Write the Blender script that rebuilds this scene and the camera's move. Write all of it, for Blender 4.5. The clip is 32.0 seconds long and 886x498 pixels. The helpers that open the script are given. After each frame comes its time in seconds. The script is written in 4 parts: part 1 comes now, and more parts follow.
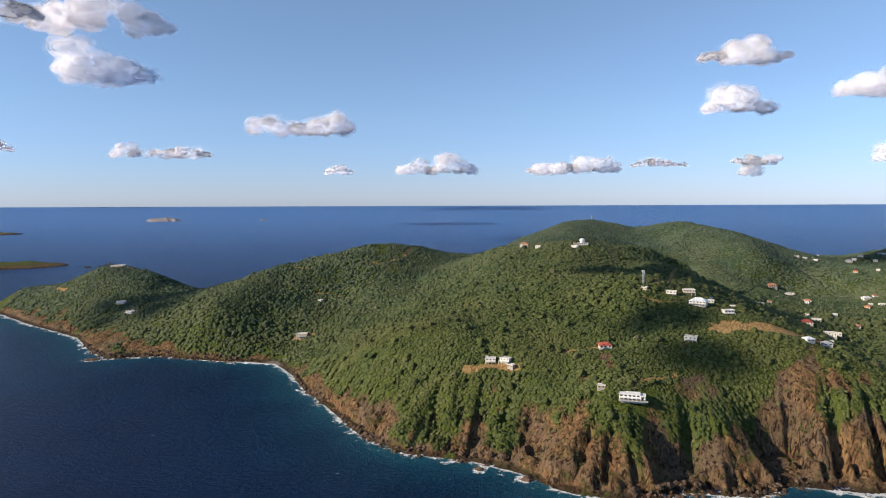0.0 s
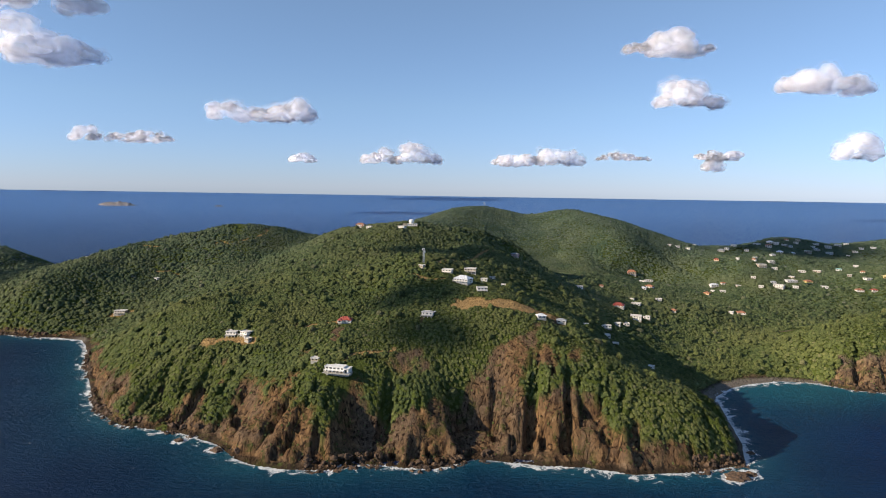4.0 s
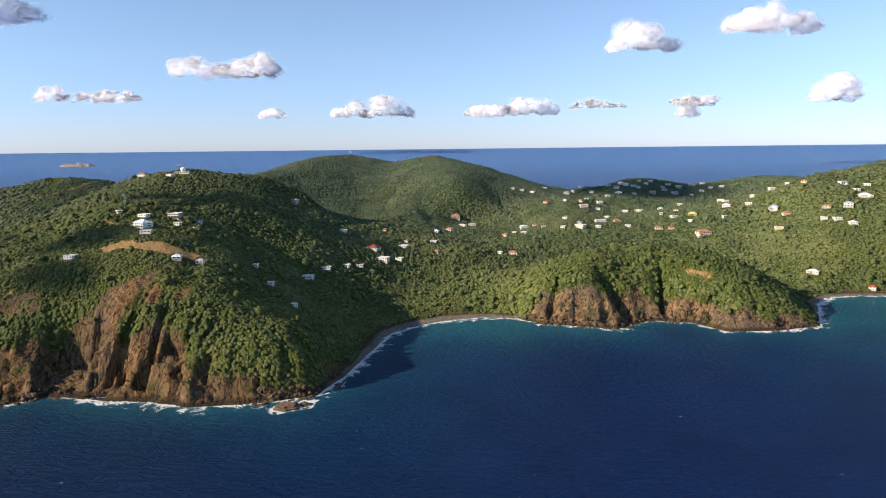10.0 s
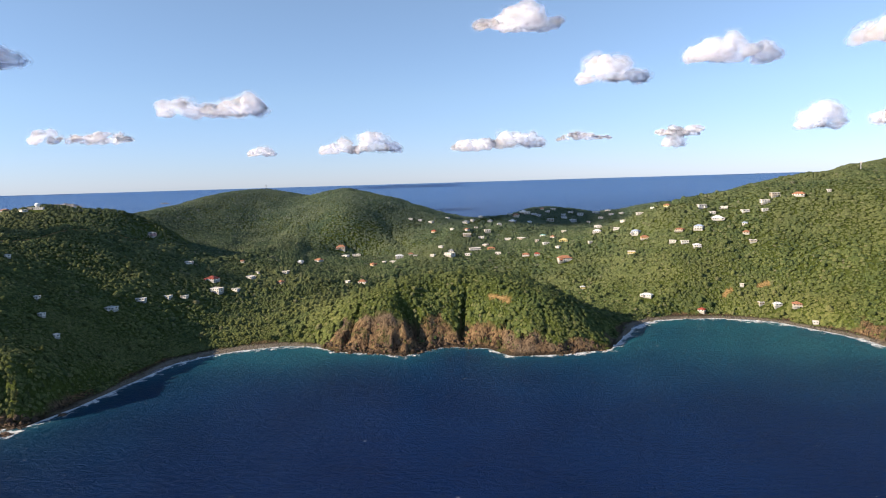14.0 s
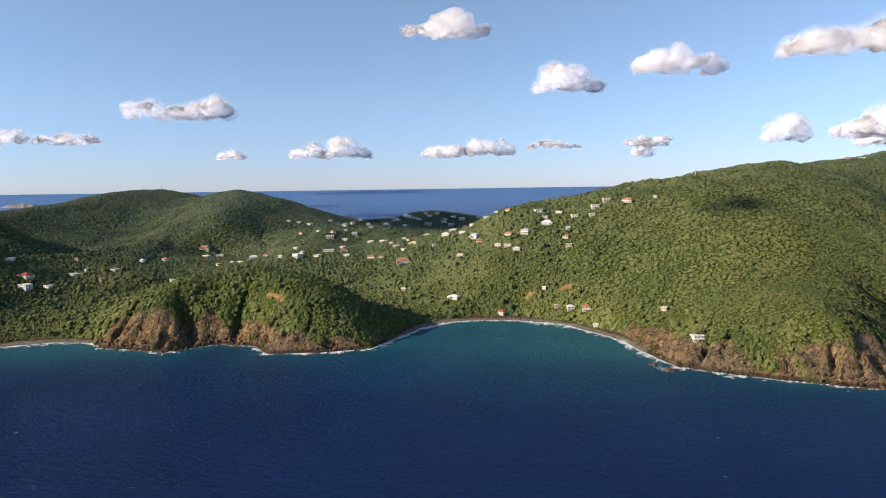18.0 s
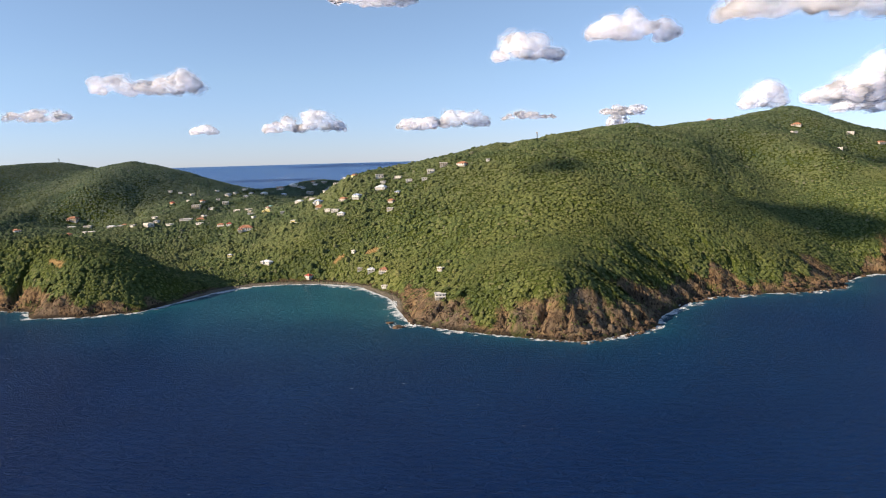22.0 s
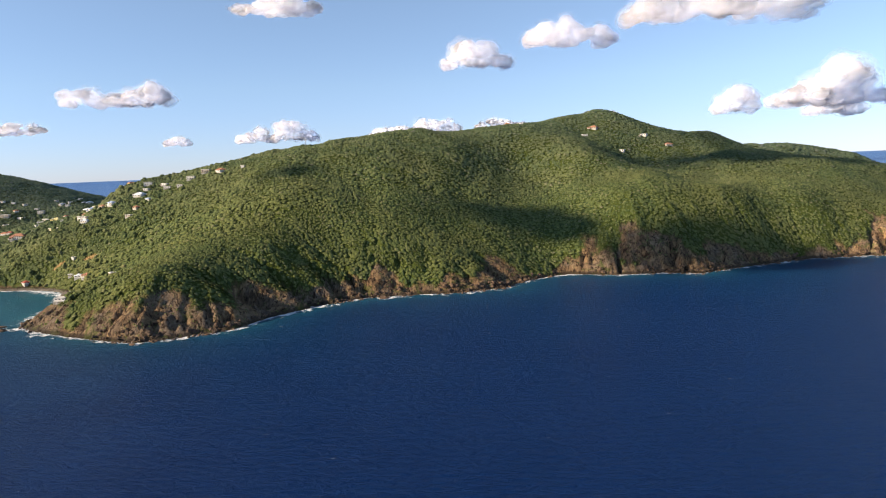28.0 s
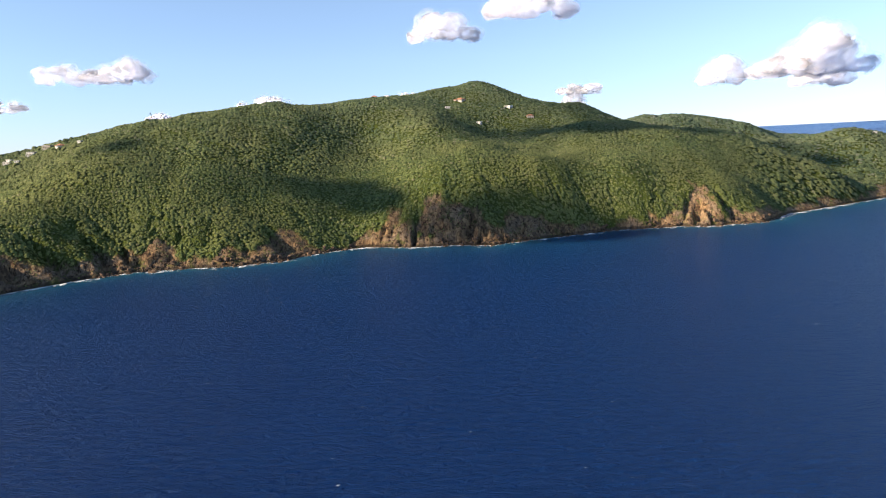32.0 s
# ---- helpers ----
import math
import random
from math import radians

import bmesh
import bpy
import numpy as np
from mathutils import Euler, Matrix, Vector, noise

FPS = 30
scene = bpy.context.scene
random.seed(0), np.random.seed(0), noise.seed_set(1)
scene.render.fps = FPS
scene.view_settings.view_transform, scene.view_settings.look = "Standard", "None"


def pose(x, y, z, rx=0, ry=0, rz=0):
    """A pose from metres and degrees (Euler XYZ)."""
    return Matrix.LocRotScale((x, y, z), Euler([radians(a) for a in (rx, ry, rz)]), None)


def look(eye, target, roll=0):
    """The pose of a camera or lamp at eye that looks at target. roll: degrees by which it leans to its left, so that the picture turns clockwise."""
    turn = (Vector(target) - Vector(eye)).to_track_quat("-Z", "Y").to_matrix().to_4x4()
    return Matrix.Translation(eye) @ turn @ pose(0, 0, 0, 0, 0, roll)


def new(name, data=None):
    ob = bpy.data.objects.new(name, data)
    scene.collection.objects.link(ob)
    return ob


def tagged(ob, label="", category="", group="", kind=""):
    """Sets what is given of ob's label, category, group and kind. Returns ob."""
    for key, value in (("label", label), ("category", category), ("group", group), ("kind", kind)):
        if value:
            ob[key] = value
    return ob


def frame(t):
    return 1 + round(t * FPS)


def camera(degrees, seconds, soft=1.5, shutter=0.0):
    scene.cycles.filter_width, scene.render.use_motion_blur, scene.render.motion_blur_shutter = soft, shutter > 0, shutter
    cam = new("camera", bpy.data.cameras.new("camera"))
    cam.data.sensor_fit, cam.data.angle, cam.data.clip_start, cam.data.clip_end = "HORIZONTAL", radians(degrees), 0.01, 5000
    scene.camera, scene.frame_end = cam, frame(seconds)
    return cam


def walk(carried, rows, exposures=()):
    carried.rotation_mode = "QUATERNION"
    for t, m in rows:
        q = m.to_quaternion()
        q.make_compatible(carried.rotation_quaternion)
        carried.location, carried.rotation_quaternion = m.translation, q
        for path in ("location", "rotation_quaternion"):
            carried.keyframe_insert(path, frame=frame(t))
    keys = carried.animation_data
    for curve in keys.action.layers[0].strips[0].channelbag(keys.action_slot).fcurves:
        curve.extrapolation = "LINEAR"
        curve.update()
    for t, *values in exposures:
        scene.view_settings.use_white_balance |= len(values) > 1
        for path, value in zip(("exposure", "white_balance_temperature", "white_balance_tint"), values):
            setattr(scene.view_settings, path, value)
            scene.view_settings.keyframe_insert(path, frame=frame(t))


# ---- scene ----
cam = camera(67.6, 32.0, 1.1)
PATH = [
    (0, (-0.88, -2.17, 134.71), (-0.872, -0.179, 134.554), -0.2),
    (0.5, (16.57, -1.71, 133.42), (16.585, 0.285, 133.260), -0.1),
    (1, (33.98, -1.25, 131.90), (34.005, 0.740, 131.730), 0.1),
    (1.5, (51.29, -0.93, 130.23), (51.319, 1.061, 130.051), 0.4),
    (2, (68.44, -0.84, 128.73), (68.477, 1.153, 128.538), 0.6),
    (2.5, (85.43, -1.00, 127.61), (85.473, 0.986, 127.424), 0.9),
    (4.5, (153.19, -2.37, 124.34), (153.255, -0.381, 124.159), 0.8),
    (5, (170.34, -2.84, 123.75), (170.403, -0.847, 123.552), 0.6),
    (5.5, (187.68, -3.37, 123.28), (187.742, -1.381, 123.073), 0.4),
    (6, (204.93, -3.80, 122.64), (204.993, -1.816, 122.435), 0.4),
    (6.5, (222.00, -4.08, 121.76), (222.069, -2.094, 121.558), 0.3),
    (7, (238.93, -4.30, 120.74), (238.999, -2.315, 120.526), 0.3),
    (7.5, (255.65, -4.66, 119.82), (255.722, -2.682, 119.541), 0.2),
    (8, (272.15, -5.28, 119.10), (272.219, -3.311, 118.763), 0.1),
    (8.5, (288.66, -6.07, 118.50), (288.725, -4.109, 118.138), -0.1),
    (9, (305.46, -6.82, 117.90), (305.524, -4.858, 117.540), -0.3),
    (9.5, (322.51, -7.32, 117.28), (322.569, -5.353, 116.942), -0.5),
    (10, (339.60, -7.56, 116.66), (339.652, -5.583, 116.342), -0.6),
    (10.5, (356.78, -7.78, 116.02), (356.825, -5.805, 115.715), -0.7),
    (11, (374.23, -8.27, 115.33), (374.264, -6.292, 115.033), -0.7),
    (11.5, (391.85, -9.01, 114.54), (391.878, -7.035, 114.241), -0.7),
    (12, (409.42, -9.76, 113.51), (409.450, -7.790, 113.201), -0.7),
    (12.5, (426.88, -10.30, 112.26), (426.905, -8.325, 111.951), -0.8),
    (13, (444.25, -10.59, 111.09), (444.273, -8.610, 110.812), -1.1),
    (13.5, (461.58, -10.85, 110.21), (461.611, -8.863, 109.956), -1.4),
    (14, (478.91, -11.35, 109.37), (478.939, -9.360, 109.155), -1.7),
    (14.5, (496.12, -12.10, 108.33), (496.151, -10.105, 108.134), -1.8),
    (16.5, (564.66, -15.43, 103.79), (564.715, -13.451, 103.530), -0.9),
    (17, (582.24, -16.33, 102.88), (582.303, -14.349, 102.631), -0.8),
    (17.5, (600.63, -17.23, 102.20), (600.693, -15.249, 101.980), -0.7),
    (18, (619.59, -18.04, 101.46), (619.655, -16.050, 101.266), -0.8),
    (18.5, (638.66, -18.73, 100.48), (638.724, -16.739, 100.297), -0.9),
    (19, (657.46, -19.36, 99.25), (657.523, -17.370, 99.056), -1.1),
    (19.5, (675.89, -20.11, 97.89), (675.955, -18.121, 97.675), -1.3),
    (20, (694.05, -21.09, 96.61), (694.124, -19.104, 96.367), -1.5),
    (20.5, (712.02, -22.19, 95.42), (712.092, -20.205, 95.159), -1.6),
    (21, (729.71, -23.34, 94.14), (729.780, -21.364, 93.862), -1.6),
    (21.5, (747.11, -24.68, 92.71), (747.178, -22.700, 92.432), -1.7),
    (22, (764.48, -26.17, 91.32), (764.554, -24.189, 91.046), -1.6),
    (22.5, (782.13, -27.60, 90.07), (782.207, -25.614, 89.809), -1.5),
    (23, (800.07, -28.86, 88.88), (800.147, -26.880, 88.638), -1.4),
    (23.5, (818.16, -30.02, 87.77), (818.239, -28.037, 87.553), -1.3),
    (24, (836.41, -31.07, 86.92), (836.483, -29.082, 86.703), -1.2),
    (24.5, (854.90, -32.02, 86.32), (854.982, -30.036, 86.093), -1.2),
    (25, (873.66, -32.97, 85.74), (873.742, -30.987, 85.502), -1.3),
    (25.5, (892.62, -33.98, 85.02), (892.698, -32.002, 84.763), -1.3),
    (27.5, (968.72, -38.12, 81.70), (968.780, -36.133, 81.443), -2.1),
    (28, (987.44, -38.92, 80.75), (987.501, -36.940, 80.503), -2.3),
    (28.5, (1005.56, -39.36, 79.57), (1005.616, -37.378, 79.314), -2.4),
    (29, (1023.33, -39.63, 78.29), (1023.385, -37.645, 78.016), -2.4),
    (29.5, (1041.42, -40.01, 77.15), (1041.484, -38.028, 76.873), -2.4),
    (30, (1060.27, -40.60, 76.16), (1060.328, -38.621, 75.888), -2.3),
    (30.5, (1079.61, -41.29, 75.19), (1079.660, -39.307, 74.914), -2.4),
    (31, (1098.85, -41.95, 74.25), (1098.897, -39.976, 73.949), -2.6),
    (31.5, (1117.70, -42.62, 73.39), (1117.751, -40.645, 73.062), -2.8),
    (32, (1136.28, -43.34, 72.58), (1136.324, -41.362, 72.259), -2.8),
]
LIGHT = [(0, 0.38, 6600, 11), (6, 0.32, 6750, 11), (8, 0.42, 6850, 12), (11, 0.74, 6950, 12), (14.5, 0.64, 6950, 12), (19, 0.50, 7050, 12), (24, 0.66, 7200, 13), (28, 0.70, 7250, 13), (32, 0.97, 7200, 13)]
walk(cam, [(t, look(eye, target, roll)) for t, eye, target, roll in PATH], LIGHT)


# ---- world, sun ----
SUN_TO = Vector((-0.88, -0.24, 0.40)).normalized()
world = bpy.data.worlds.new("sky")
scene.world = world
world.use_nodes = True
wt = world.node_tree
sky = wt.nodes.new("ShaderNodeTexSky")
sky.sky_type, sky.sun_disc = "NISHITA", False
sky.sun_elevation, sky.sun_rotation = math.asin(SUN_TO.z), math.atan2(SUN_TO.x, SUN_TO.y)
sky.altitude, sky.air_density, sky.dust_density, sky.ozone_density = 120, 0.9, 0.0, 4.0
tint = wt.nodes.new("ShaderNodeMix")
tint.data_type, tint.blend_type = "RGBA", "MULTIPLY"
tint.inputs[0].default_value = 1.0
# the air near the horizon is hazier and less yellow than the clean model
way = wt.nodes.new("ShaderNodeTexCoord")
up = wt.nodes.new("ShaderNodeSeparateXYZ")
haze = wt.nodes.new("ShaderNodeValToRGB")
haze.color_ramp.interpolation = "LINEAR"
haze.color_ramp.elements.new(0.12)
for stop, (height, colour) in zip(haze.color_ramp.elements, ((0.0, (0.63, 0.75, 1.20, 1)), (0.12, (1.04, 1.03, 1.14, 1)), (0.30, (1.38, 1.26, 1.18, 1)))):
    stop.position, stop.color = height, colour
wt.links.new(way.outputs["Generated"], up.inputs[0])
wt.links.new(up.outputs["Z"], haze.inputs["Fac"])
wt.links.new(haze.outputs["Color"], tint.inputs[7])
wt.links.new(sky.outputs["Color"], tint.inputs[6])
wt.links.new(tint.outputs[2], wt.nodes["Background"].inputs["Color"])
wt.nodes["Background"].inputs["Strength"].default_value = 0.100
sun = new("sun", bpy.data.lights.new("sun", "SUN"))
sun.data.energy, sun.data.angle, sun.data.color = 5.3, radians(0.6), (1.0, 0.88, 0.70)
sun.matrix_world = look((0, 0, 2000), Vector((0, 0, 2000)) - SUN_TO * 100)


# ---- materials ----
def mat(name, rough=0.8):
    m = bpy.data.materials.new(name)
    m.use_nodes = True
    nt = m.node_tree
    b = nt.nodes["Principled BSDF"]
    b.inputs["Roughness"].default_value = rough
    return m, nt, b


def tex_noise(nt, scale, detail=4.0, rough=0.55, vec=None, distort=0.0):
    n = nt.nodes.new("ShaderNodeTexNoise")
    n.inputs["Scale"].default_value, n.inputs["Detail"].default_value = scale, detail
    n.inputs["Roughness"].default_value, n.inputs["Distortion"].default_value = rough, distort
    if vec is not None:
        nt.links.new(vec, n.inputs["Vector"])
    return n.outputs["Fac"]


def ramp(nt, fac, *stops):
    r = nt.nodes.new("ShaderNodeValToRGB")
    e = r.color_ramp.elements
    while len(e) < len(stops):
        e.new(0.5)
    for el, (p, c) in zip(e, stops):
        el.position, el.color = p, (*c, 1) if isinstance(c, tuple) else (c, c, c, 1)
    nt.links.new(fac, r.inputs["Fac"])
    return r.outputs["Color"]


def mix(nt, fac, a, b, mode="MIX"):
    n = nt.nodes.new("ShaderNodeMix")
    n.data_type, n.blend_type = "RGBA", mode
    for sock, v in ((n.inputs[0], fac), (n.inputs[6], a), (n.inputs[7], b)):
        if hasattr(v, "is_linked"):
            nt.links.new(v, sock)
        elif isinstance(v, tuple):
            sock.default_value = (*v, 1)
        else:
            sock.default_value = v
    return n.outputs[2]


def calc(nt, op, a, b=0.0, clamp=False):
    n = nt.nodes.new("ShaderNodeMath")
    n.operation, n.use_clamp = op, clamp
    for sock, v in ((n.inputs[0], a), (n.inputs[1], b)):
        if hasattr(v, "is_linked"):
            nt.links.new(v, sock)
        else:
            sock.default_value = v
    return n.outputs[0]


def coords(nt, stretch=(1, 1, 1)):
    g = nt.nodes.new("ShaderNodeNewGeometry")
    m = nt.nodes.new("ShaderNodeMapping")
    m.inputs["Scale"].default_value = stretch
    nt.links.new(g.outputs["Position"], m.inputs["Vector"])
    return m.outputs["Vector"]


def attr(nt, name):
    a = nt.nodes.new("ShaderNodeAttribute")
    a.attribute_name = name
    return a.outputs["Fac"]


def bump(nt, b, height, strength, dist):
    n = nt.nodes.new("ShaderNodeBump")
    n.inputs["Strength"].default_value, n.inputs["Distance"].default_value = strength, dist
    nt.links.new(height, n.inputs["Height"])
    nt.links.new(n.outputs["Normal"], b.inputs["Normal"])


def island(nt):
    g = nt.nodes.new("ShaderNodeNewGeometry")
    return g.outputs["Random Per Island"]


def make_land():
    m, nt, b = mat("land", 0.95)
    p = coords(nt)
    streak = tex_noise(nt, 0.20, 7, 0.68, coords(nt, (1, 1, 0.3)), 1.5)
    big = tex_noise(nt, 0.035, 4, 0.55, p, 0.5)
    fine = tex_noise(nt, 0.8, 6, 0.7, p, 0.4)
    rock = ramp(nt, streak, (0.28, (0.050, 0.033, 0.022)), (0.42, (0.14, 0.083, 0.046)), (0.54, (0.26, 0.158, 0.078)), (0.66, (0.37, 0.24, 0.122)), (0.82, (0.43, 0.33, 0.215)))
    grey = ramp(nt, fine, (0.3, (0.06, 0.045, 0.036)), (0.55, (0.20, 0.15, 0.105)), (0.75, (0.33, 0.26, 0.19)))
    rock = mix(nt, ramp(nt, big, (0.44, 0.0), (0.6, 0.75)), rock, grey)
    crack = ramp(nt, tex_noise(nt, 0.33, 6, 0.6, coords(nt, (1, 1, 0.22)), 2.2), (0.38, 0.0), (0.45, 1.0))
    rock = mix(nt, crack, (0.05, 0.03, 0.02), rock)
    # dark wet band and weed at the waterline
    z = nt.nodes.new("ShaderNodeSeparateXYZ")
    nt.links.new(p, z.inputs[0])
    wet = calc(nt, "ADD", z.outputs["Z"], calc(nt, "MULTIPLY", fine, -2.4))
    rock = mix(nt, ramp(nt, wet, (0.0, 0.75), (0.9, 0.0)), rock, (0.030, 0.024, 0.018))
    # dry grass and scrub that clings to the rock
    scrub = ramp(nt, tex_noise(nt, 0.11, 6, 0.7, p, 0.8), (0.54, 0.0), (0.63, 0.8))
    rock = mix(nt, scrub, rock, ramp(nt, fine, (0.3, (0.035, 0.050, 0.012)), (0.7, (0.13, 0.125, 0.04))))
    rock = mix(nt, 1.0, rock, (0.74, 0.76, 0.82), "MULTIPLY")
    # eastern cliffs' sunlight put into the rock colour; paler stone at the far point
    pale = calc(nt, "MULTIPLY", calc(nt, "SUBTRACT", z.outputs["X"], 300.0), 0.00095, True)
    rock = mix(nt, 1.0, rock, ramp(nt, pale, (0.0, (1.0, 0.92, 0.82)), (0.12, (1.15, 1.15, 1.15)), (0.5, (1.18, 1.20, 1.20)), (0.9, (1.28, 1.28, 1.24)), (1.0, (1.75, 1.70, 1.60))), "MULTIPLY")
    soil = ramp(nt, fine, (0.3, (0.050, 0.070, 0.014)), (0.7, (0.095, 0.115, 0.026)))
    dirt = ramp(nt, fine, (0.3, (0.24, 0.14, 0.058)), (0.7, (0.42, 0.28, 0.12)))
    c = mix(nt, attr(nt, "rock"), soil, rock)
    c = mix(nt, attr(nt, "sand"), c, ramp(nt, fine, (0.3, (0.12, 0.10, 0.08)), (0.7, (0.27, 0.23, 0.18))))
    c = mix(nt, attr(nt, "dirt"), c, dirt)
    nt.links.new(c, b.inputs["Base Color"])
    b.inputs["Specular IOR Level"].default_value = 0.12
    height = mix(nt, 0.45, streak, fine)
    height = mix(nt, 0.35, height, crack)
    bump(nt, b, height, 1.0, 3.0)
    return m


def make_sea():
    m, nt, b = mat("sea_water", 0.16)
    p = coords(nt)
    shore = attr(nt, "shore")
    shallow = attr(nt, "shallow")
    n1 = tex_noise(nt, 0.02, 4, 0.6, p)
    deep = ramp(nt, n1, (0.3, (0.0011, 0.0122, 0.064)), (0.7, (0.0020, 0.0200, 0.094)))
    sep = nt.nodes.new("ShaderNodeSeparateXYZ")
    nt.links.new(p, sep.inputs[0])
    # darker west, lighter east: shade and glare mixed into the water colour
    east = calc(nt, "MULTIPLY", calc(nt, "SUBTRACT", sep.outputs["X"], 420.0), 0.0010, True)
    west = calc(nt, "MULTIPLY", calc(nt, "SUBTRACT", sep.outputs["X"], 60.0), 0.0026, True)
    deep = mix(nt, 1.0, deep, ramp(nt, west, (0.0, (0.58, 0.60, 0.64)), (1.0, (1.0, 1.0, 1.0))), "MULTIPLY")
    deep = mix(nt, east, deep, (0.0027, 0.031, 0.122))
    # bluer with distance, a first step of the painted haze
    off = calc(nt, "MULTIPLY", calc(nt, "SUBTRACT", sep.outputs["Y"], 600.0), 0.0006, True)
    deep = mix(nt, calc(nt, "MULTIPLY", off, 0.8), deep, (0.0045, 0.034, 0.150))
    # haze before the horizon, painted as a paler blue in the far water
    sea_haze = calc(nt, "MULTIPLY", calc(nt, "SUBTRACT", sep.outputs["Y"], 900.0), 0.0004, True)
    deep = mix(nt, sea_haze, deep, (0.052, 0.135, 0.33))
    teal = ramp(nt, n1, (0.3, (0.008, 0.078, 0.125)), (0.7, (0.016, 0.128, 0.165)))
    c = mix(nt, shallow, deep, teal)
    f1 = tex_noise(nt, 0.12, 7, 0.74, p, 0.9)
    edge = calc(nt, "MULTIPLY", ramp(nt, f1, (0.40, 0.13), (0.52, 0.28), (0.68, 1.0)), 12.0)
    foam = calc(nt, "SUBTRACT", edge, shore)
    foam = calc(nt, "MULTIPLY", foam, 0.6, True)
    caps = tex_noise(nt, 0.6, 2, 0.5, coords(nt, (0.4, 1, 1)))
    caps = ramp(nt, caps, (0.75, 0.0), (0.79, 0.8))
    foam = calc(nt, "MAXIMUM", foam, caps)
    c = mix(nt, foam, c, (0.78, 0.80, 0.80))
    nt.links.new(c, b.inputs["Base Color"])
    nt.links.new(calc(nt, "ADD", 0.30, calc(nt, "MULTIPLY", foam, 0.7)), b.inputs["Roughness"])
    b.inputs["IOR"].default_value = 1.33
    b.inputs["Specular IOR Level"].default_value = 0.09
    w = mix(nt, 0.6, tex_noise(nt, 0.05, 5, 0.6, coords(nt, (0.6, 2.0, 1))), tex_noise(nt, 0.28, 6, 0.7, coords(nt, (0.7, 1.8, 1)), 0.6))
    bump(nt, b, w, 1.0, 4.5)
    return m


def make_leaves():
    m, nt, b = mat("forest_leaves", 0.85)
    p = coords(nt)
    i = island(nt)
    c = ramp(nt, i, (0.0, (0.034, 0.052, 0.012)), (0.35, (0.080, 0.106, 0.020)), (0.8, (0.122, 0.146, 0.029)), (0.95, (0.142, 0.154, 0.036)), (1.0, (0.165, 0.158, 0.055)))
    big = tex_noise(nt, 0.014, 5, 0.6, p)
    c = mix(nt, ramp(nt, big, (0.42, 0.0), (0.62, 0.6)), c, (0.138, 0.144, 0.030))
    deep = tex_noise(nt, 0.03, 4, 0.6, p)
    c = mix(nt, ramp(nt, deep, (0.5, 0.0), (0.68, 0.55)), c, (0.050, 0.080, 0.017))
    # dark gaps between the leaves, their shade mixed into the colour
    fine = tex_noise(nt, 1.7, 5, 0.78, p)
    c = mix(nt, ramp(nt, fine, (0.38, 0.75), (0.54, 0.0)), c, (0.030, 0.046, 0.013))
    # darker greens west, yellower east; part of the difference is painted cloud shade
    sep = nt.nodes.new("ShaderNodeSeparateXYZ")
    nt.links.new(p, sep.inputs[0])
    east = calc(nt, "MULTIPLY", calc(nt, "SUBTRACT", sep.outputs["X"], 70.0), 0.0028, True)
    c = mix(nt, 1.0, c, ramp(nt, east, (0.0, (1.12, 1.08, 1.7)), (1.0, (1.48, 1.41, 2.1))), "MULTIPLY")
    # blue haze of distance painted into the leaves of the far hills
    hill_haze = calc(nt, "MULTIPLY", calc(nt, "SUBTRACT", sep.outputs["Y"], 430.0), 0.0024, True)
    c = mix(nt, 1.0, c, ramp(nt, hill_haze, (0.0, (1.0, 1.0, 1.0)), (1.0, (0.83, 0.94, 1.75))), "MULTIPLY")
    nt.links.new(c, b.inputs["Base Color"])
    b.inputs["Specular IOR Level"].default_value = 0.12
    # leaves face the light more evenly than a closed shell would: lean the crowns' normals to the slope
    lie = nt.nodes.new("ShaderNodeAttribute")
    lie.attribute_name = "lie"
    geo = nt.nodes.new("ShaderNodeNewGeometry")
    lean = nt.nodes.new("ShaderNodeMix")
    lean.data_type = "VECTOR"
    lean.inputs[0].default_value = 0.64
    nt.links.new(geo.outputs["Normal"], lean.inputs[4])
    nt.links.new(lie.outputs["Vector"], lean.inputs[5])
    bn = nt.nodes.new("ShaderNodeBump")
    bn.inputs["Strength"].default_value, bn.inputs["Distance"].default_value = 0.9, 0.8
    nt.links.new(fine, bn.inputs["Height"])
    nt.links.new(lean.outputs[1], bn.inputs["Normal"])
    nt.links.new(bn.outputs["Normal"], b.inputs["Normal"])
    return m


def make_cloud(name, alpha):
    """White droplets: a shell of a cloud that lets light through where it is thin."""
    m, nt, b = mat(name, 1.0)
    white = (0.80, 0.755, 0.775, 1)
    b.inputs["Base Color"].default_value = white
    b.inputs["Specular IOR Level"].default_value = 0.0
    glow = nt.nodes.new("ShaderNodeBsdfTranslucent")
    glow.inputs["Color"].default_value = white
    both = nt.nodes.new("ShaderNodeMixShader")
    both.inputs[0].default_value = 0.5
    nt.links.new(b.outputs[0], both.inputs[1])
    nt.links.new(glow.outputs[0], both.inputs[2])
    clear = nt.nodes.new("ShaderNodeBsdfTransparent")
    veil = nt.nodes.new("ShaderNodeMixShader")
    nf = tex_noise(nt, 0.026, 5, 0.62, coords(nt, (0.7, 0.7, 1.2)), 0.6)
    nt.links.new(calc(nt, "MULTIPLY", ramp(nt, nf, (0.36, 0.0), (0.66, 1.0)), alpha), veil.inputs[0])
    nt.links.new(clear.outputs[0], veil.inputs[1])
    nt.links.new(both.outputs[0], veil.inputs[2])
    nt.links.new(veil.outputs[0], nt.nodes["Material Output"].inputs["Surface"])
    return m


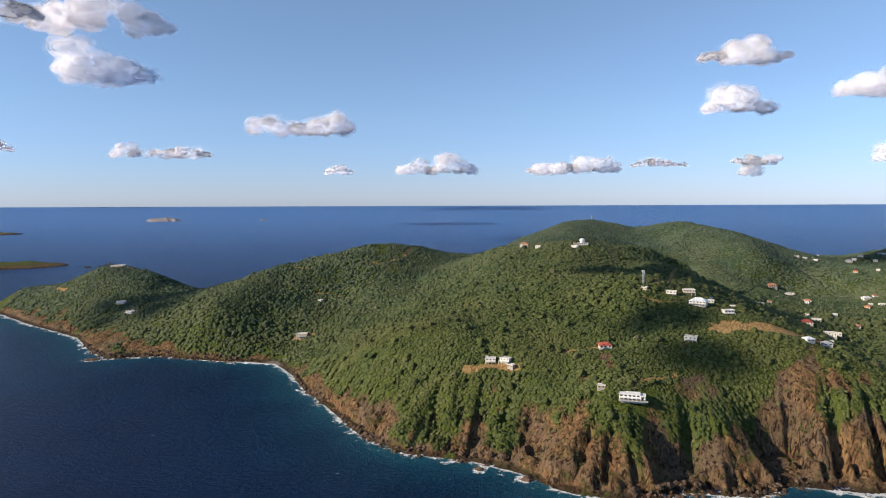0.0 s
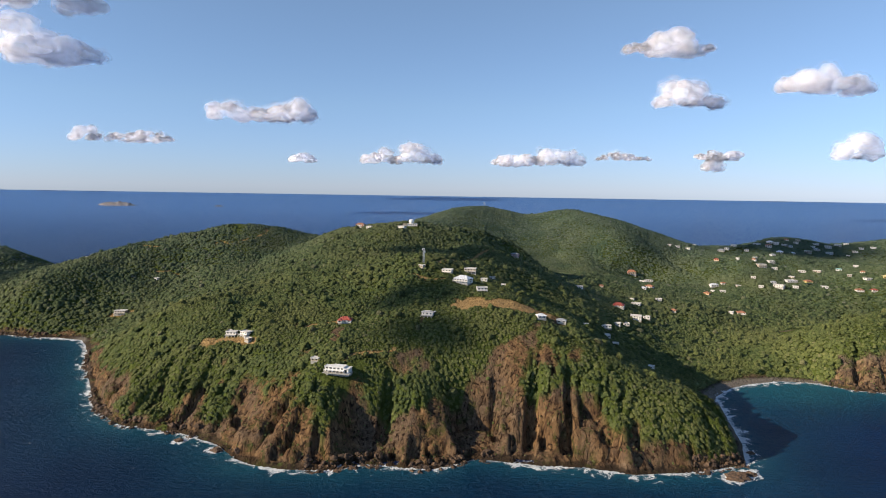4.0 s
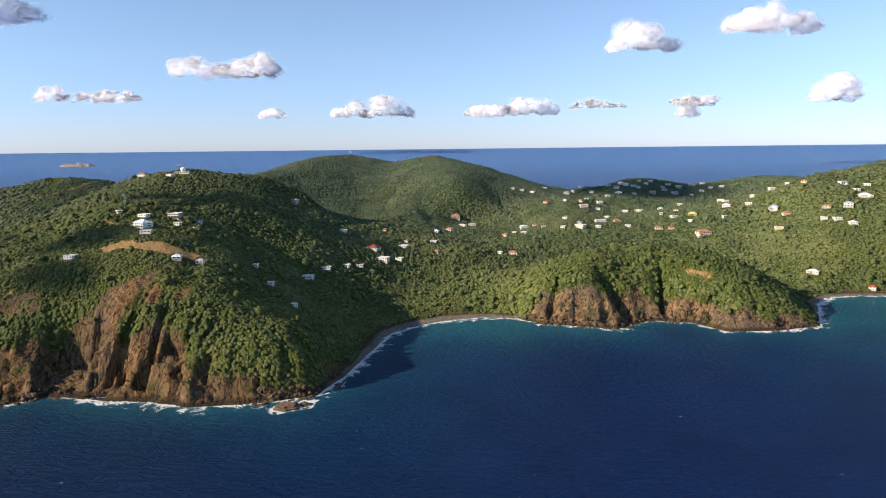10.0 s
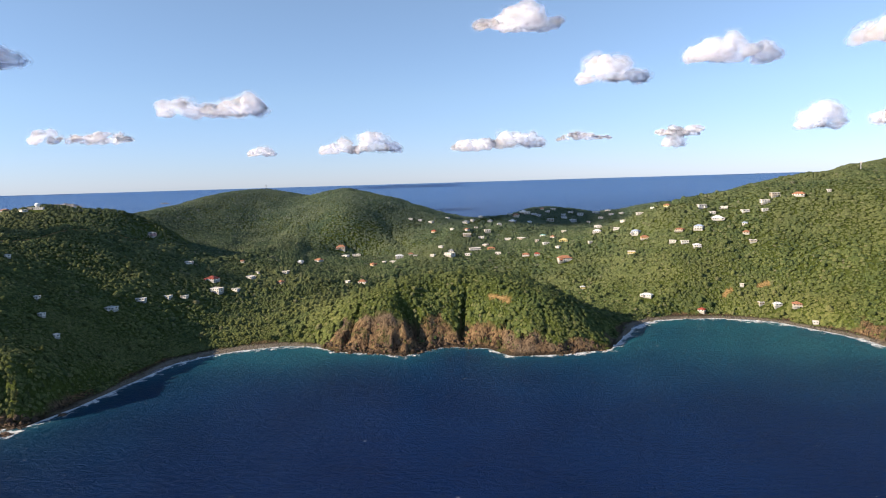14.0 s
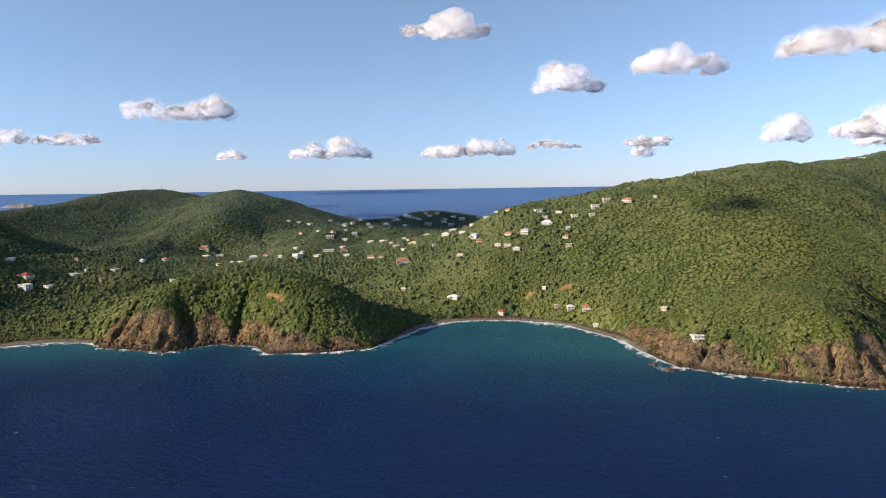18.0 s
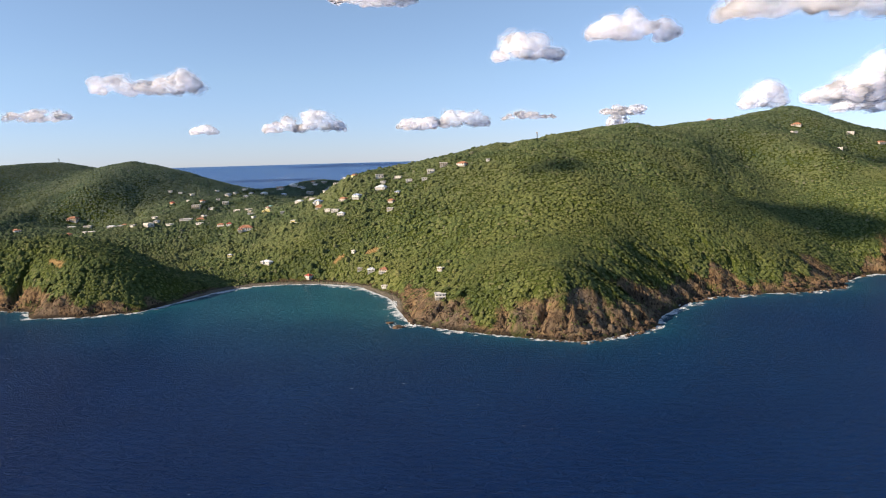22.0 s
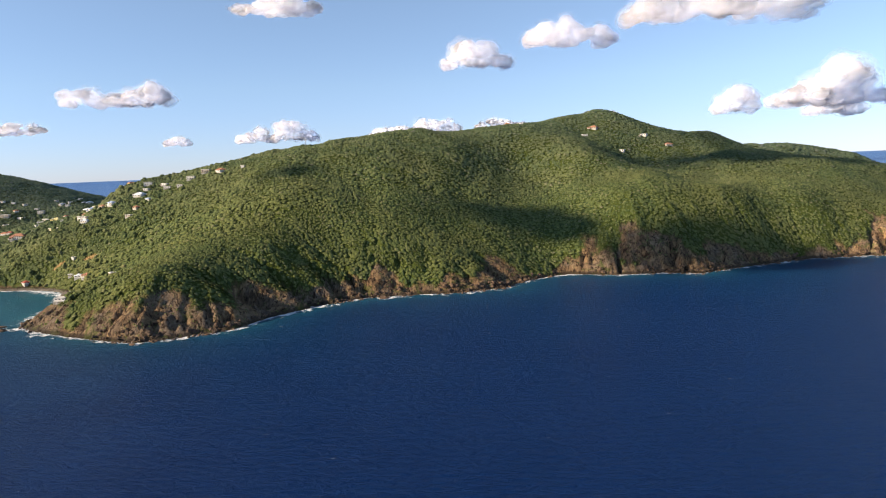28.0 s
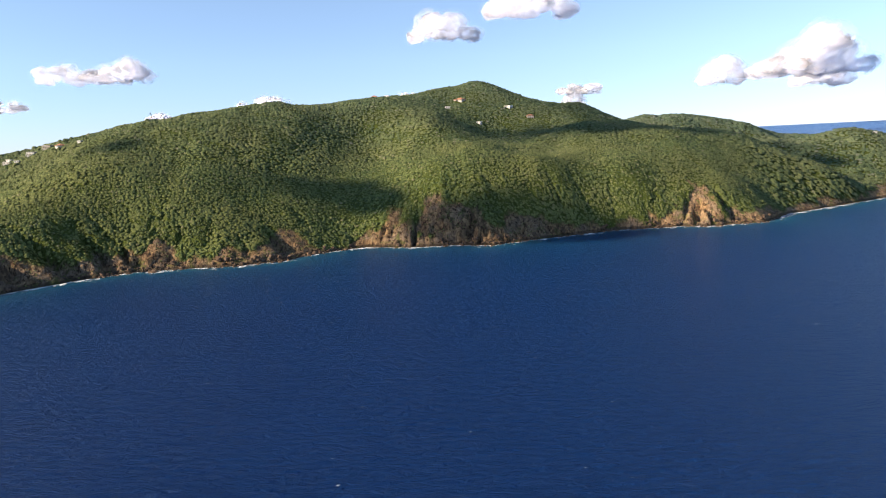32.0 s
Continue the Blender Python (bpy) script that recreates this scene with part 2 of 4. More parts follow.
def make_cumulus(name, alpha, size, low, high):
    """The thick, sunlit part of a cloud: light wanders far inside it."""
    m, nt, b = mat(name, 1.0)
    b.inputs["Base Color"].default_value = (0.97, 0.93, 0.94, 1)
    b.inputs["Specular IOR Level"].default_value = 0.0
    b.inputs["Subsurface Weight"].default_value = 1.0
    b.inputs["Subsurface Radius"].default_value = (1.0, 1.0, 1.0)
    b.inputs["Subsurface Scale"].default_value = 240.0
    b.subsurface_method = "BURLEY"
    nf = tex_noise(nt, size, 3, 0.55, coords(nt, (0.7, 0.7, 1.1)))
    nt.links.new(calc(nt, "MULTIPLY", ramp(nt, nf, (low, 0.0), (high, 1.0)), alpha), b.inputs["Alpha"])
    return m


LAND, SEA, LEAVES = make_land(), make_sea(), make_leaves()
CLOUD = [make_cumulus("cloud_core", 0.56, 0.006, 0.22, 0.54), make_cloud("cloud_fringe", 0.62), make_cloud("cloud_wisp", 0.34), make_cloud("cloud_haze", 0.16),
         make_cumulus("cloud_edge", 0.20, 0.006, 0.30, 0.62), make_cumulus("cloud_shred", 0.10, 0.005, 0.34, 0.66)]

# ---- the lie of the land ----
# south shore from west to east: x, y
SHORE = [(-900, 1000), (-620, 860), (-520, 770), (-440, 700), (-353, 633), (-310, 575), (-283, 549), (-240, 556), (-184, 538),
         (-135, 527), (-112, 490), (-97, 455), (-75, 418), (-46, 364), (-20, 338), (13, 328), (38, 312), (56, 291), (75, 284),
         (98, 284), (110, 290), (140, 284), (163, 296), (190, 289), (212, 287), (232, 279), (262, 283), (287, 290), (298, 318),
         (307, 352), (317, 390)]
SHORE += [(336, 409), (352, 418), (378, 425), (400, 420), (415, 406), (437, 400), (459, 391), (484, 410), (512, 403), (524, 382),
          (558, 383), (588, 391), (604, 420), (618, 443), (640, 464), (664, 468), (690, 465), (724, 443), (744, 405), (753, 360),
          (759, 336), (778, 320), (802, 305), (826, 293), (844, 286), (866, 296), (886, 306), (897, 329), (928, 361), (950, 376)]
SHORE += [(982, 379), (1010, 379), (1042, 389), (1054, 407), (1070, 419), (1092, 430), (1124, 418), (1156, 418), (1180, 409),
          (1207, 423), (1278, 450), (1330, 453), (1350, 444), (1371, 450), (1394, 452), (1432, 490), (1514, 537), (1575, 574),
          (1660, 640), (1800, 730), (2200, 900)]
# height of the bare rock above the water along the shore: x, metres
BARE = [(-900, 8), (-440, 8), (-283, 10), (-184, 6), (-135, 1), (-90, 8), (-10, 13), (40, 20), (98, 26), (140, 27), (160, 39), (190, 45),
        (206, 41), (219, 30), (231, 17), (244, 12), (284, 7), (290, 2), (312, 1), (340, 1), (402, 1), (412, 14), (440, 17), (462, 14), (490, 17), (515, 10),
        (560, 9), (582, 6), (596, 2), (615, 1), (640, 1), (752, 1), (758, 9), (800, 12), (850, 13), (884, 14), (900, 8), (930, 14),
        (960, 15), (1000, 10), (1040, 11), (1055, 4), (1080, 6), (1110, 17), (1140, 21), (1180, 19), (1210, 12), (1250, 4)]
BARE += [(1315, 8), (1330, 19), (1362, 20), (1380, 6), (1450, 5), (1600, 6), (2200, 6)]
# crests, spurs and valley floors: x, y, z
LINES = {
    "cape": [(-520, 815, 23), (-470, 812, 29), (-406, 815, 53), (-340, 770, 43), (-270, 740, 27), (-215, 738, 43), (-160, 738, 61), (-100, 748, 76), (-60, 760, 81), (-22, 770, 74), (12, 735, 65), (45, 688, 77), (64, 652, 85), (95, 625, 90), (129, 603, 93)],
    "cape spur": [(-340, 770, 46), (-323, 680, 26), (-300, 600, 9)],
    "bay slope": [(-200, 576, 34), (-104, 640, 33), (-88, 619, 32), (-118, 565, 14)],
    "west slope": [(-46, 430, 35), (0, 580, 54), (30, 417, 53), (58, 552, 71), (98, 446, 66), (109, 441, 68)],
    "low west": [(-15, 361, 19), (12, 350, 21), (37, 371, 41), (60, 392, 51), (94, 372, 47), (95, 322, 36)],
    "mast": [(129, 603, 93), (133, 520, 74), (136, 455, 77), (163, 416, 66), (173, 385, 62), (203, 352, 53), (253, 330, 32), (278, 305, 24)],
    "bluff": [(155, 322, 29), (178, 340, 49), (195, 328, 43), (226, 322, 41)],
    "mast east": [(176, 539, 78), (218, 555, 63), (226, 510, 58), (215, 468, 49), (262, 462, 32), (262, 443, 26), (240, 372, 41), (262, 374, 27), (283, 388, 10), (290, 425, 8)],
    "beach valley": [(348, 426, 2), (345, 500, 13), (382, 552, 24), (367, 695, 28), (452, 665, 28), (518, 749, 48), (545, 830, 46)],
    "pink": [(300, 545, 32), (327, 556, 27), (330, 650, 38), (271, 750, 45), (305, 770, 48)],
    "peak": [(129, 603, 93), (140, 680, 70), (165, 780, 69), (185, 900, 92), (229, 1000, 101), (290, 985, 86), (357, 965, 98), (440, 940, 75), (505, 922, 55), (545, 900, 36), (590, 895, 57), (633, 885, 63), (700, 880, 54), (760, 860, 65)],
    "second head": [(439, 445, 33), (470, 460, 39), (505, 470, 40), (530, 445, 38)],
    "second head east": [(535, 462, 37), (558, 450, 31), (574, 438, 24), (588, 434, 17), (591, 410, 6)],
    "second head foot": [(590, 470, 8), (604, 455, 5)],
    "behind head": [(404, 524, 15), (450, 520, 17), (500, 535, 15), (545, 530, 8), (570, 515, 6), (602, 500, 6)],
    "village": [(562, 798, 53), (545, 740, 40), (536, 665, 33), (594, 627, 33), (589, 611, 26), (602, 560, 16), (632, 522, 16), (660, 485, 11)],
    "east bay": [(675, 476, 12), (721, 471, 12), (741, 432, 10), (766, 457, 22), (787, 389, 18), (777, 350, 14)],
    "east slope": [(749, 506, 42), (701, 526, 41), (679, 521, 36), (690, 560, 50), (660, 640, 52)],
    "main crest": [(562, 798, 50), (610, 720, 42), (660, 650, 53), (700, 622, 75), (757, 598, 77), (775, 603, 85), (810, 590, 88), (880, 605, 105), (974, 640, 118), (1035, 670, 115), (1090, 705, 123), (1150, 725, 128), (1208, 742, 138), (1250, 725, 119), (1290, 700, 108)],
    "south spur": [(974, 640, 118), (990, 548, 89), (920, 490, 71), (901, 470, 68), (861, 424, 45), (848, 375, 34), (824, 327, 23), (838, 318, 26)],
    "south face": [(886, 376, 29), (898, 388, 31), (917, 397, 25), (932, 388, 17), (963, 416, 35), (982, 430, 38), (1003, 392, 12), (1048, 440, 21), (1038, 486, 46), (1036, 591, 95), (1082, 583, 74), (1088, 482, 36)],
    "top face": [(1247, 649, 92), (1212, 611, 72), (1232, 480, 53)],
    "east spur": [(1285, 660, 94), (1292, 600, 78), (1285, 560, 67), (1278, 513, 51), (1300, 484, 41), (1330, 492, 37), (1376, 470, 20)],
    "far east": [(1312, 695, 108), (1348, 685, 87), (1398, 668, 72), (1433, 650, 71), (1466, 620, 60), (1493, 595, 42), (1517, 560, 24)],
    "far valley": [(1478, 722, 50), (1542, 690, 34), (1565, 650, 16)],
    "mast road": [(133, 520, 74), (180, 570, 75), (221, 600, 62), (248, 617, 51)],
    "mast valley": [(190, 680, 60), (250, 650, 48), (280, 600, 40), (289, 560, 35)],
    "north fall": [(640, 800, 45), (700, 760, 40), (790, 720, 75), (880, 735, 85), (980, 770, 89), (1090, 815, 86), (1208, 860, 86), (1320, 800, 67)],
    "north west": [(-240, 800, 12), (-120, 830, 24), (0, 830, 46), (80, 800, 69)],
    "dark hill": [(545, 840, 57), (562, 798, 53), (600, 830, 51)],
    "village row": [(392, 737, 24), (442, 670, 24), (490, 640, 30), (536, 665, 32)],
    "far hill": [(1424, 840, 92), (1502, 828, 86), (1566, 820, 74), (1600, 800, 48)],
    "far right": [(1612, 770, 57), (1648, 750, 61), (1683, 740, 56)],
    "dome ridge": [(129, 603, 93), (160, 602, 91), (193, 605, 86), (225, 607, 74)],
    "cape gully": [(0, 690, 60), (-32, 662, 51), (-73, 639, 41), (-106, 604, 29), (-128, 560, 11)],
    "peak valley": [(285, 770, 46), (270, 830, 62), (275, 868, 72), (295, 932, 82)],
    "peak west": [(211, 809, 64), (176, 826, 66)],
    "peak spur": [(357, 965, 98), (385, 870, 85), (395, 815, 70), (378, 790, 66), (391, 760, 47)],
    "peak foot": [(439, 787, 46), (430, 799, 50)],
    "head brow": [(424, 430, 25), (458, 428, 32), (494, 437, 35), (524, 425, 34), (546, 411, 26), (574, 402, 13)],
    "west face": [(783, 560, 70), (795, 522, 59), (815, 524, 66), (834, 431, 42)],
    "top spur": [(1164, 682, 112), (1150, 620, 101), (1142, 578, 88), (1133, 545, 70), (1147, 470, 52), (1132, 440, 22)],
}
# north shore: x, y
NORTH = [(-900, 1000), (-520, 850), (-406, 960), (-250, 850), (-100, 930), (100, 1150), (400, 1240), (620, 1180), (760, 1150), (900, 1100), (1200, 1150), (1500, 1150), (2200, 1400)]


def polyline(pts, step):
    pts = np.array(pts, float)
    out = []
    for a, b in zip(pts[:-1], pts[1:]):
        n = max(1, int(np.linalg.norm((b - a)[:2]) / step))
        out.append(a + (b - a) * (np.arange(n) / n)[:, None])
    out.append(pts[-1:])
    return np.vstack(out)


SX, SY = np.array(SHORE, float).T
BX, BH = np.array(BARE, float).T
NX, NY = np.array(NORTH, float).T


def fbm(x, y, z, octaves):
    """Smooth value noise of the given arrays, about -1 to 1."""
    total, amp = 0.0, 0.5
    for o in range(octaves):
        f = 2.0 ** o
        total = total + amp * lattice(x * f + 17.3 * o, y * f + 5.1 * o, z * f + 9.7 * o)
        amp *= 0.5
    return total * 1.6


TABLE = np.random.RandomState(5).uniform(-1, 1, 4096)


def lattice(x, y, z):
    xi, yi, zi = (np.floor(v).astype(np.int64) for v in (x, y, z))
    fx, fy, fz = x - xi, y - yi, z - zi
    fx, fy, fz = (f * f * (3 - 2 * f) for f in (fx, fy, fz))

    def v(a, b, c):
        return TABLE[((xi + a) * 374761 + (yi + b) * 668265 + (zi + c) * 2147483 + (xi + a) * (yi + b) * 31) % 4096]
    r = 0.0
    for a in (0, 1):
        for b in (0, 1):
            for c in (0, 1):
                r = r + v(a, b, c) * (fx if a else 1 - fx) * (fy if b else 1 - fy) * (fz if c else 1 - fz)
    return r


def spline_surface():
    """A smooth sheet through the shore and the crests and valley floors."""
    shore = polyline(SHORE, 30)
    pts = [np.column_stack((shore, np.full(len(shore), 1.0)))]
    pts.append(np.column_stack((polyline(NORTH, 60), np.full(len(polyline(NORTH, 60)), -2.0))))
    for line in LINES.values():
        pts.append(polyline(line, 32))
    p = np.vstack(pts)
    keep = []
    for q in p:
        if all((q[0] - k[0]) ** 2 + (q[1] - k[1]) ** 2 > 64 for k in keep):
            keep.append(q)
    p = np.array(keep)
    xy, z = p[:, :2] / 100, p[:, 2]
    n = len(p)

    def kern(a, b):
        r2 = ((a[:, None, :] - b[None, :, :]) ** 2).sum(-1)
        return 0.5 * r2 * np.log(r2 + 1e-9)
    big = np.zeros((n + 3, n + 3))
    big[:n, :n] = kern(xy, xy) + np.eye(n) * 0.004
    big[:n, n], big[:n, n + 1:] = 1, xy
    big[n:, :n] = big[:n, n:].T
    w = np.linalg.solve(big, np.concatenate((z, [0, 0, 0])))
    gx, gy = np.arange(-940, 2241, 10.0), np.arange(200, 1451, 10.0)
    q = np.stack(np.meshgrid(gx, gy, indexing="ij"), -1).reshape(-1, 2) / 100
    h = np.concatenate([kern(c, xy) @ w[:n] for c in np.array_split(q, 20)]) + w[n] + q @ w[n + 1:]
    return gx, gy, h.reshape(len(gx), len(gy))


GX, GY, GH = spline_surface()
DENSE = polyline(SHORE, 3)
WAY = np.concatenate(([0], np.cumsum(np.hypot(*np.diff(DENSE, axis=0).T))))


def sheet(x, y):
    u = np.clip((x - GX[0]) / 10, 0, len(GX) - 1.001)
    v = np.clip((y - GY[0]) / 10, 0, len(GY) - 1.001)
    i, j = u.astype(int), v.astype(int)
    a, b = u - i, v - j
    return (GH[i, j] * (1 - a) * (1 - b) + GH[i + 1, j] * a * (1 - b) + GH[i, j + 1] * (1 - a) * b + GH[i + 1, j + 1] * a * b)


def nearest_shore(x, y):
    """Metres to the south shore, negative on the water, the way along the shore and the step towards it."""
    side = np.where(y >= np.interp(x, SX, SY), 1.0, -1.0).ravel()
    fx, fy = x.ravel(), y.ravel()
    dist = np.abs(fy - np.interp(fx, SX, SY))
    along = np.interp(fx, DENSE[:, 0], WAY)
    sx, sy = np.zeros_like(fx), np.ones_like(fy)
    todo = np.nonzero(dist < 420)[0]
    for k in np.array_split(todo, max(1, len(todo) // 8000)):
        if len(k):
            d2 = (fx[k][:, None] - DENSE[None, :, 0]) ** 2 + (fy[k][:, None] - DENSE[None, :, 1]) ** 2
            n = d2.argmin(1)
            dist[k] = np.sqrt(d2[np.arange(len(k)), n])
            along[k] = WAY[n]
            sx[k], sy[k] = (fx[k] - DENSE[n, 0]) / (dist[k] + 1e-6), (fy[k] - DENSE[n, 1]) / (dist[k] + 1e-6)
    return (dist * side).reshape(x.shape), along.reshape(x.shape), sx.reshape(x.shape), sy.reshape(x.shape)


def shore_distance(x, y):
    return nearest_shore(x, y)[0]


# the large clefts in the cliffs: x on the shore, depth, half width
CLEFTS = [(113, 24, 5.0), (143, 8, 2.5), (162, 16, 4.4), (184, 11, 3.0), (204, 7, 1.6), (72, 7, 2.5), (30, 7, 2), (12, 8, 2), (-12, 6, 2), (451, 9, 3), (474, 13, 4),
          (492, 7, 2), (417, 6, 2.5), (768, 6, 2), (806, 4, 1.5), (822, 5, 1.5), (866, 3.5, 1.6), (877, 4, 1.6), (903, 17, 4), (924, 13, 3.5), (942, 11, 3), (953, 6, 2),
          (1046, 14, 6), (1128, 6, 2), (1163, 9, 3), (1340, 6, 2.5)]


def ground(x, y):
    """Height of the ground and how rocky it is."""
    x, y = np.asarray(x, float), np.asarray(y, float)
    d, way, sx, sy = nearest_shore(x, y)
    bare = np.interp(x, BX, BH)
    zero = x * 0
    # buttresses and gullies: the slope is set back from the shore where a gully runs up
    tall = np.clip(bare / 13, 0, 1.6)
    fade = np.exp(-np.clip(d - 8, 0, None) / 26) * np.clip(d / 3, 0, 1)
    rib = np.abs(fbm(way / 15 + 0.5 * fbm(x / 30, y / 30, zero + 3, 2), d / 70, zero + 7, 2))
    back = 5.2 * tall * np.exp(-(rib / 0.10) ** 2) + 2.6 * tall * fbm(way / 7.0, d / 26, zero + 31, 3)
    gully = zero
    for cx, deep, half in CLEFTS:
        w = np.interp(cx, DENSE[:, 0], WAY)
        lean, reach = (0.42, 30) if 890 < cx < 960 else (-0.08, 17)
        axis = np.abs(way - w + lean * d + 1.5 * fbm(d / 9, way / 30, zero + cx, 2)) / half
        gully = gully + 1.5 * deep * np.exp(-axis ** 1.4) * np.exp(-(np.clip(d - 10, 0, None) / reach) ** 2)
    back = (back * np.exp(-np.clip(d - 10, 0, None) / 24) + gully) * np.clip(d / 3, 0, 1)
    back = np.minimum(back, 0.8 * np.clip(d, 0, None))
    de = d - back
    h = sheet(x - sx * back, y - sy * back)
    h = h + 1.8 * fbm(x / 55, y / 55, zero, 3) * np.clip(d / 70, 0, 1)
    # small ravines and spurs that run down the slopes
    bend = 14 * fbm(x / 60, y / 60, zero + 77, 2)
    ravine = np.abs(fbm((x + bend) / 46, (y + bend) / 95, zero + 23, 2))
    h = h + 2.0 * (np.clip(ravine, 0, 0.5) - 0.22) * np.clip(d / 60, 0, 1) * np.clip((h - 8) / 25, 0, 1) * 2.0
    sharp = 0.5 - np.abs(fbm(way / 6.5, d / 16.0, h / 16.0, 3)) * 1.5
    h = h + tall * fade * (2.4 * sharp + 1.5 * fbm(way / 2.6, d / 3.0, h / 4.0, 3))
    steep = np.interp(bare, [0, 2, 6, 12], [0.10, 0.16, 1.6, 2.6])
    rubble = 0.9 * (1 + fbm(x / 4, y / 4, zero + 4, 3)) * np.clip(bare / 6, 0, 1)
    cap = np.where(d > 0, steep * de + rubble * np.clip(d, 0, 2) + 0.2, -0.6 * np.abs(d) - 0.3)
    cap = np.where(bare < 6, np.where(de > 9, cap + (de - 9) * 0.9, cap), cap)
    # ledges of broken rock at the foot of the cliffs
    ledge = np.clip(bare / 10, 0, 1) * (1.3 + 1.6 * fbm(way / 6, d / 6, zero + 41, 3))
    cap = np.where((d > 0) & (d < 5), np.minimum(cap, ledge + np.clip(d - 2.2 - 2.0 * fbm(way / 16, zero, zero + 9, 2), 0, None) * 4), cap)
    k = 3.0
    h = np.where(d > 0, np.minimum(h, cap) - np.clip(k - np.abs(h - cap), 0, None) ** 2 / (4 * k) * np.clip(d / 6, 0, 1), np.minimum(cap, 0))
    h = np.where(np.interp(x, NX, NY) < y, -4.0, h)
    edge = bare * (0.74 + 0.95 * fbm(x / 15, y / 15, zero + 11, 4)) + 0.6 + 0.4 * np.clip(back, 0, 6) * np.clip(bare / 8, 0, 1)
    rock = 1 - np.clip((h - edge) / (0.22 * edge + 0.5), 0, 1)
    rock = np.where(d > 85, 0, rock)
    return h, rock


def mesh_from(name, co, faces, smooth=True):
    """A mesh from arrays of places and of faces that all have as many corners."""
    me = bpy.data.meshes.new(name)
    n, k = faces.shape
    me.vertices.add(len(co))
    me.vertices.foreach_set("co", np.asarray(co, np.float32).ravel())
    me.loops.add(n * k)
    me.loops.foreach_set("vertex_index", faces.ravel().astype(np.int32))
    me.polygons.add(n)
    me.polygons.foreach_set("loop_start", np.arange(0, n * k, k, dtype=np.int32))
    me.polygons.foreach_set("use_smooth", np.full(n, smooth))
    me.update(calc_edges=True)
    return me


def grid_faces(nx, ny):
    i, j = np.meshgrid(np.arange(nx - 1), np.arange(ny - 1), indexing="ij")
    a = (i * ny + j).ravel()
    return np.column_stack((a, a + ny, a + ny + 1, a + 1))


def set_float(me, name, values):
    me.attributes.new(name, "FLOAT", "POINT").data.foreach_set("value", np.asarray(values, np.float32).ravel())


# clearings and tracks of bare earth: half width and the line x, y
TRACKS = [(5.5, [(158, 372), (172, 370), (188, 369), (203, 366)]), (1.1, [(71, 372), (81, 372), (89, 371)]), (1.5, [(-126, 648), (-113, 651), (-101, 644)]),
          (1.5, [(-162, 709), (-150, 697), (-140, 693)]), (1.4, [(-81, 695), (-60, 700), (-43, 710), (-35, 727), (-38, 739), (-30, 752)]), (1.0, [(98, 329), (103, 332), (112, 335), (122, 337)]),
          (1.6, [(-407, 803), (-381, 797), (-355, 786), (-344, 791)]), (1.5, [(130, 425), (142, 417), (154, 416)]), (1.3, [(147, 450), (165, 480), (190, 530), (219, 590)]),
          (2.2, [(14, 371), (26, 370), (42, 365)]), (2.0, [(-452, 774), (-434, 757)]), (2.6, [(-128, 563), (-112, 566)]), (1.8, [(725, 481), (732, 481)]), (1.5, [(700, 484), (705, 485)]),
          (1.6, [(516, 426), (527, 418)])]


def dirt_mask(x, y):
    r = np.zeros_like(x)
    wob = 1 + 0.45 * fbm(x / 5, y / 5, x * 0 + 21, 3)
    for half, line in TRACKS:
        for (ax, ay), (bx, by) in zip(line[:-1], line[1:]):
            t = np.clip(((x - ax) * (bx - ax) + (y - ay) * (by - ay)) / ((bx - ax) ** 2 + (by - ay) ** 2), 0, 1)
            q = np.hypot(x - ax - t * (bx - ax), y - ay - t * (by - ay)) / (half * wob)
            r = np.maximum(r, np.clip((1.25 - q) * 4, 0, 1))
    return r


def build_land():
    xs = np.concatenate((np.arange(-900, -460, 6.0), np.arange(-460, -60, 2.0), np.arange(-60, 340, 1.1), np.arange(340, 1420, 1.5), np.arange(1420, 2200, 6.0)))
    step = np.concatenate((np.full(4, 2.0), np.full(60, 0.8), np.geomspace(0.9, 14, 90)))
    off = np.cumsum(step) - 8.0
    off = off * (1100 / off[-1]) if off[-1] < 1100 else off
    x = np.repeat(xs[:, None], len(off), 1)
    y = np.interp(xs, SX, SY)[:, None] + off[None, :]
    h, rock = ground(x, y)
    me = mesh_from("ground", np.column_stack((x.ravel(), y.ravel(), h.ravel())), grid_faces(*x.shape))
    set_float(me, "rock", rock)
    set_float(me, "dirt", dirt_mask(x, y))
    set_float(me, "sand", np.clip(2.4 - np.interp(x, BX, BH), 0, 1) * np.clip((1.2 - h) * 2.5, 0, 1))
    me.materials.append(LAND)
    ob = new("ground", me)
    tagged(ob, "hilly green island with brown rock cliffs above the sea", "island", kind="structure")


build_land()


# low rocks off the shore: x, y, radius, height
SEA_ROCKS = [(276, 276, 4.2, 1.9), (284, 279, 2.2, 1.1), (40, 304, 2.2, 1.3), (18, 316, 1.8, 1.0), (752, 327, 2.5, 1.3), (747, 337, 1.8, 0.8), (962, 372, 2.5, 0.8), (-292, 543, 4, 1.5), (296, 303, 1.6, 0.8)]


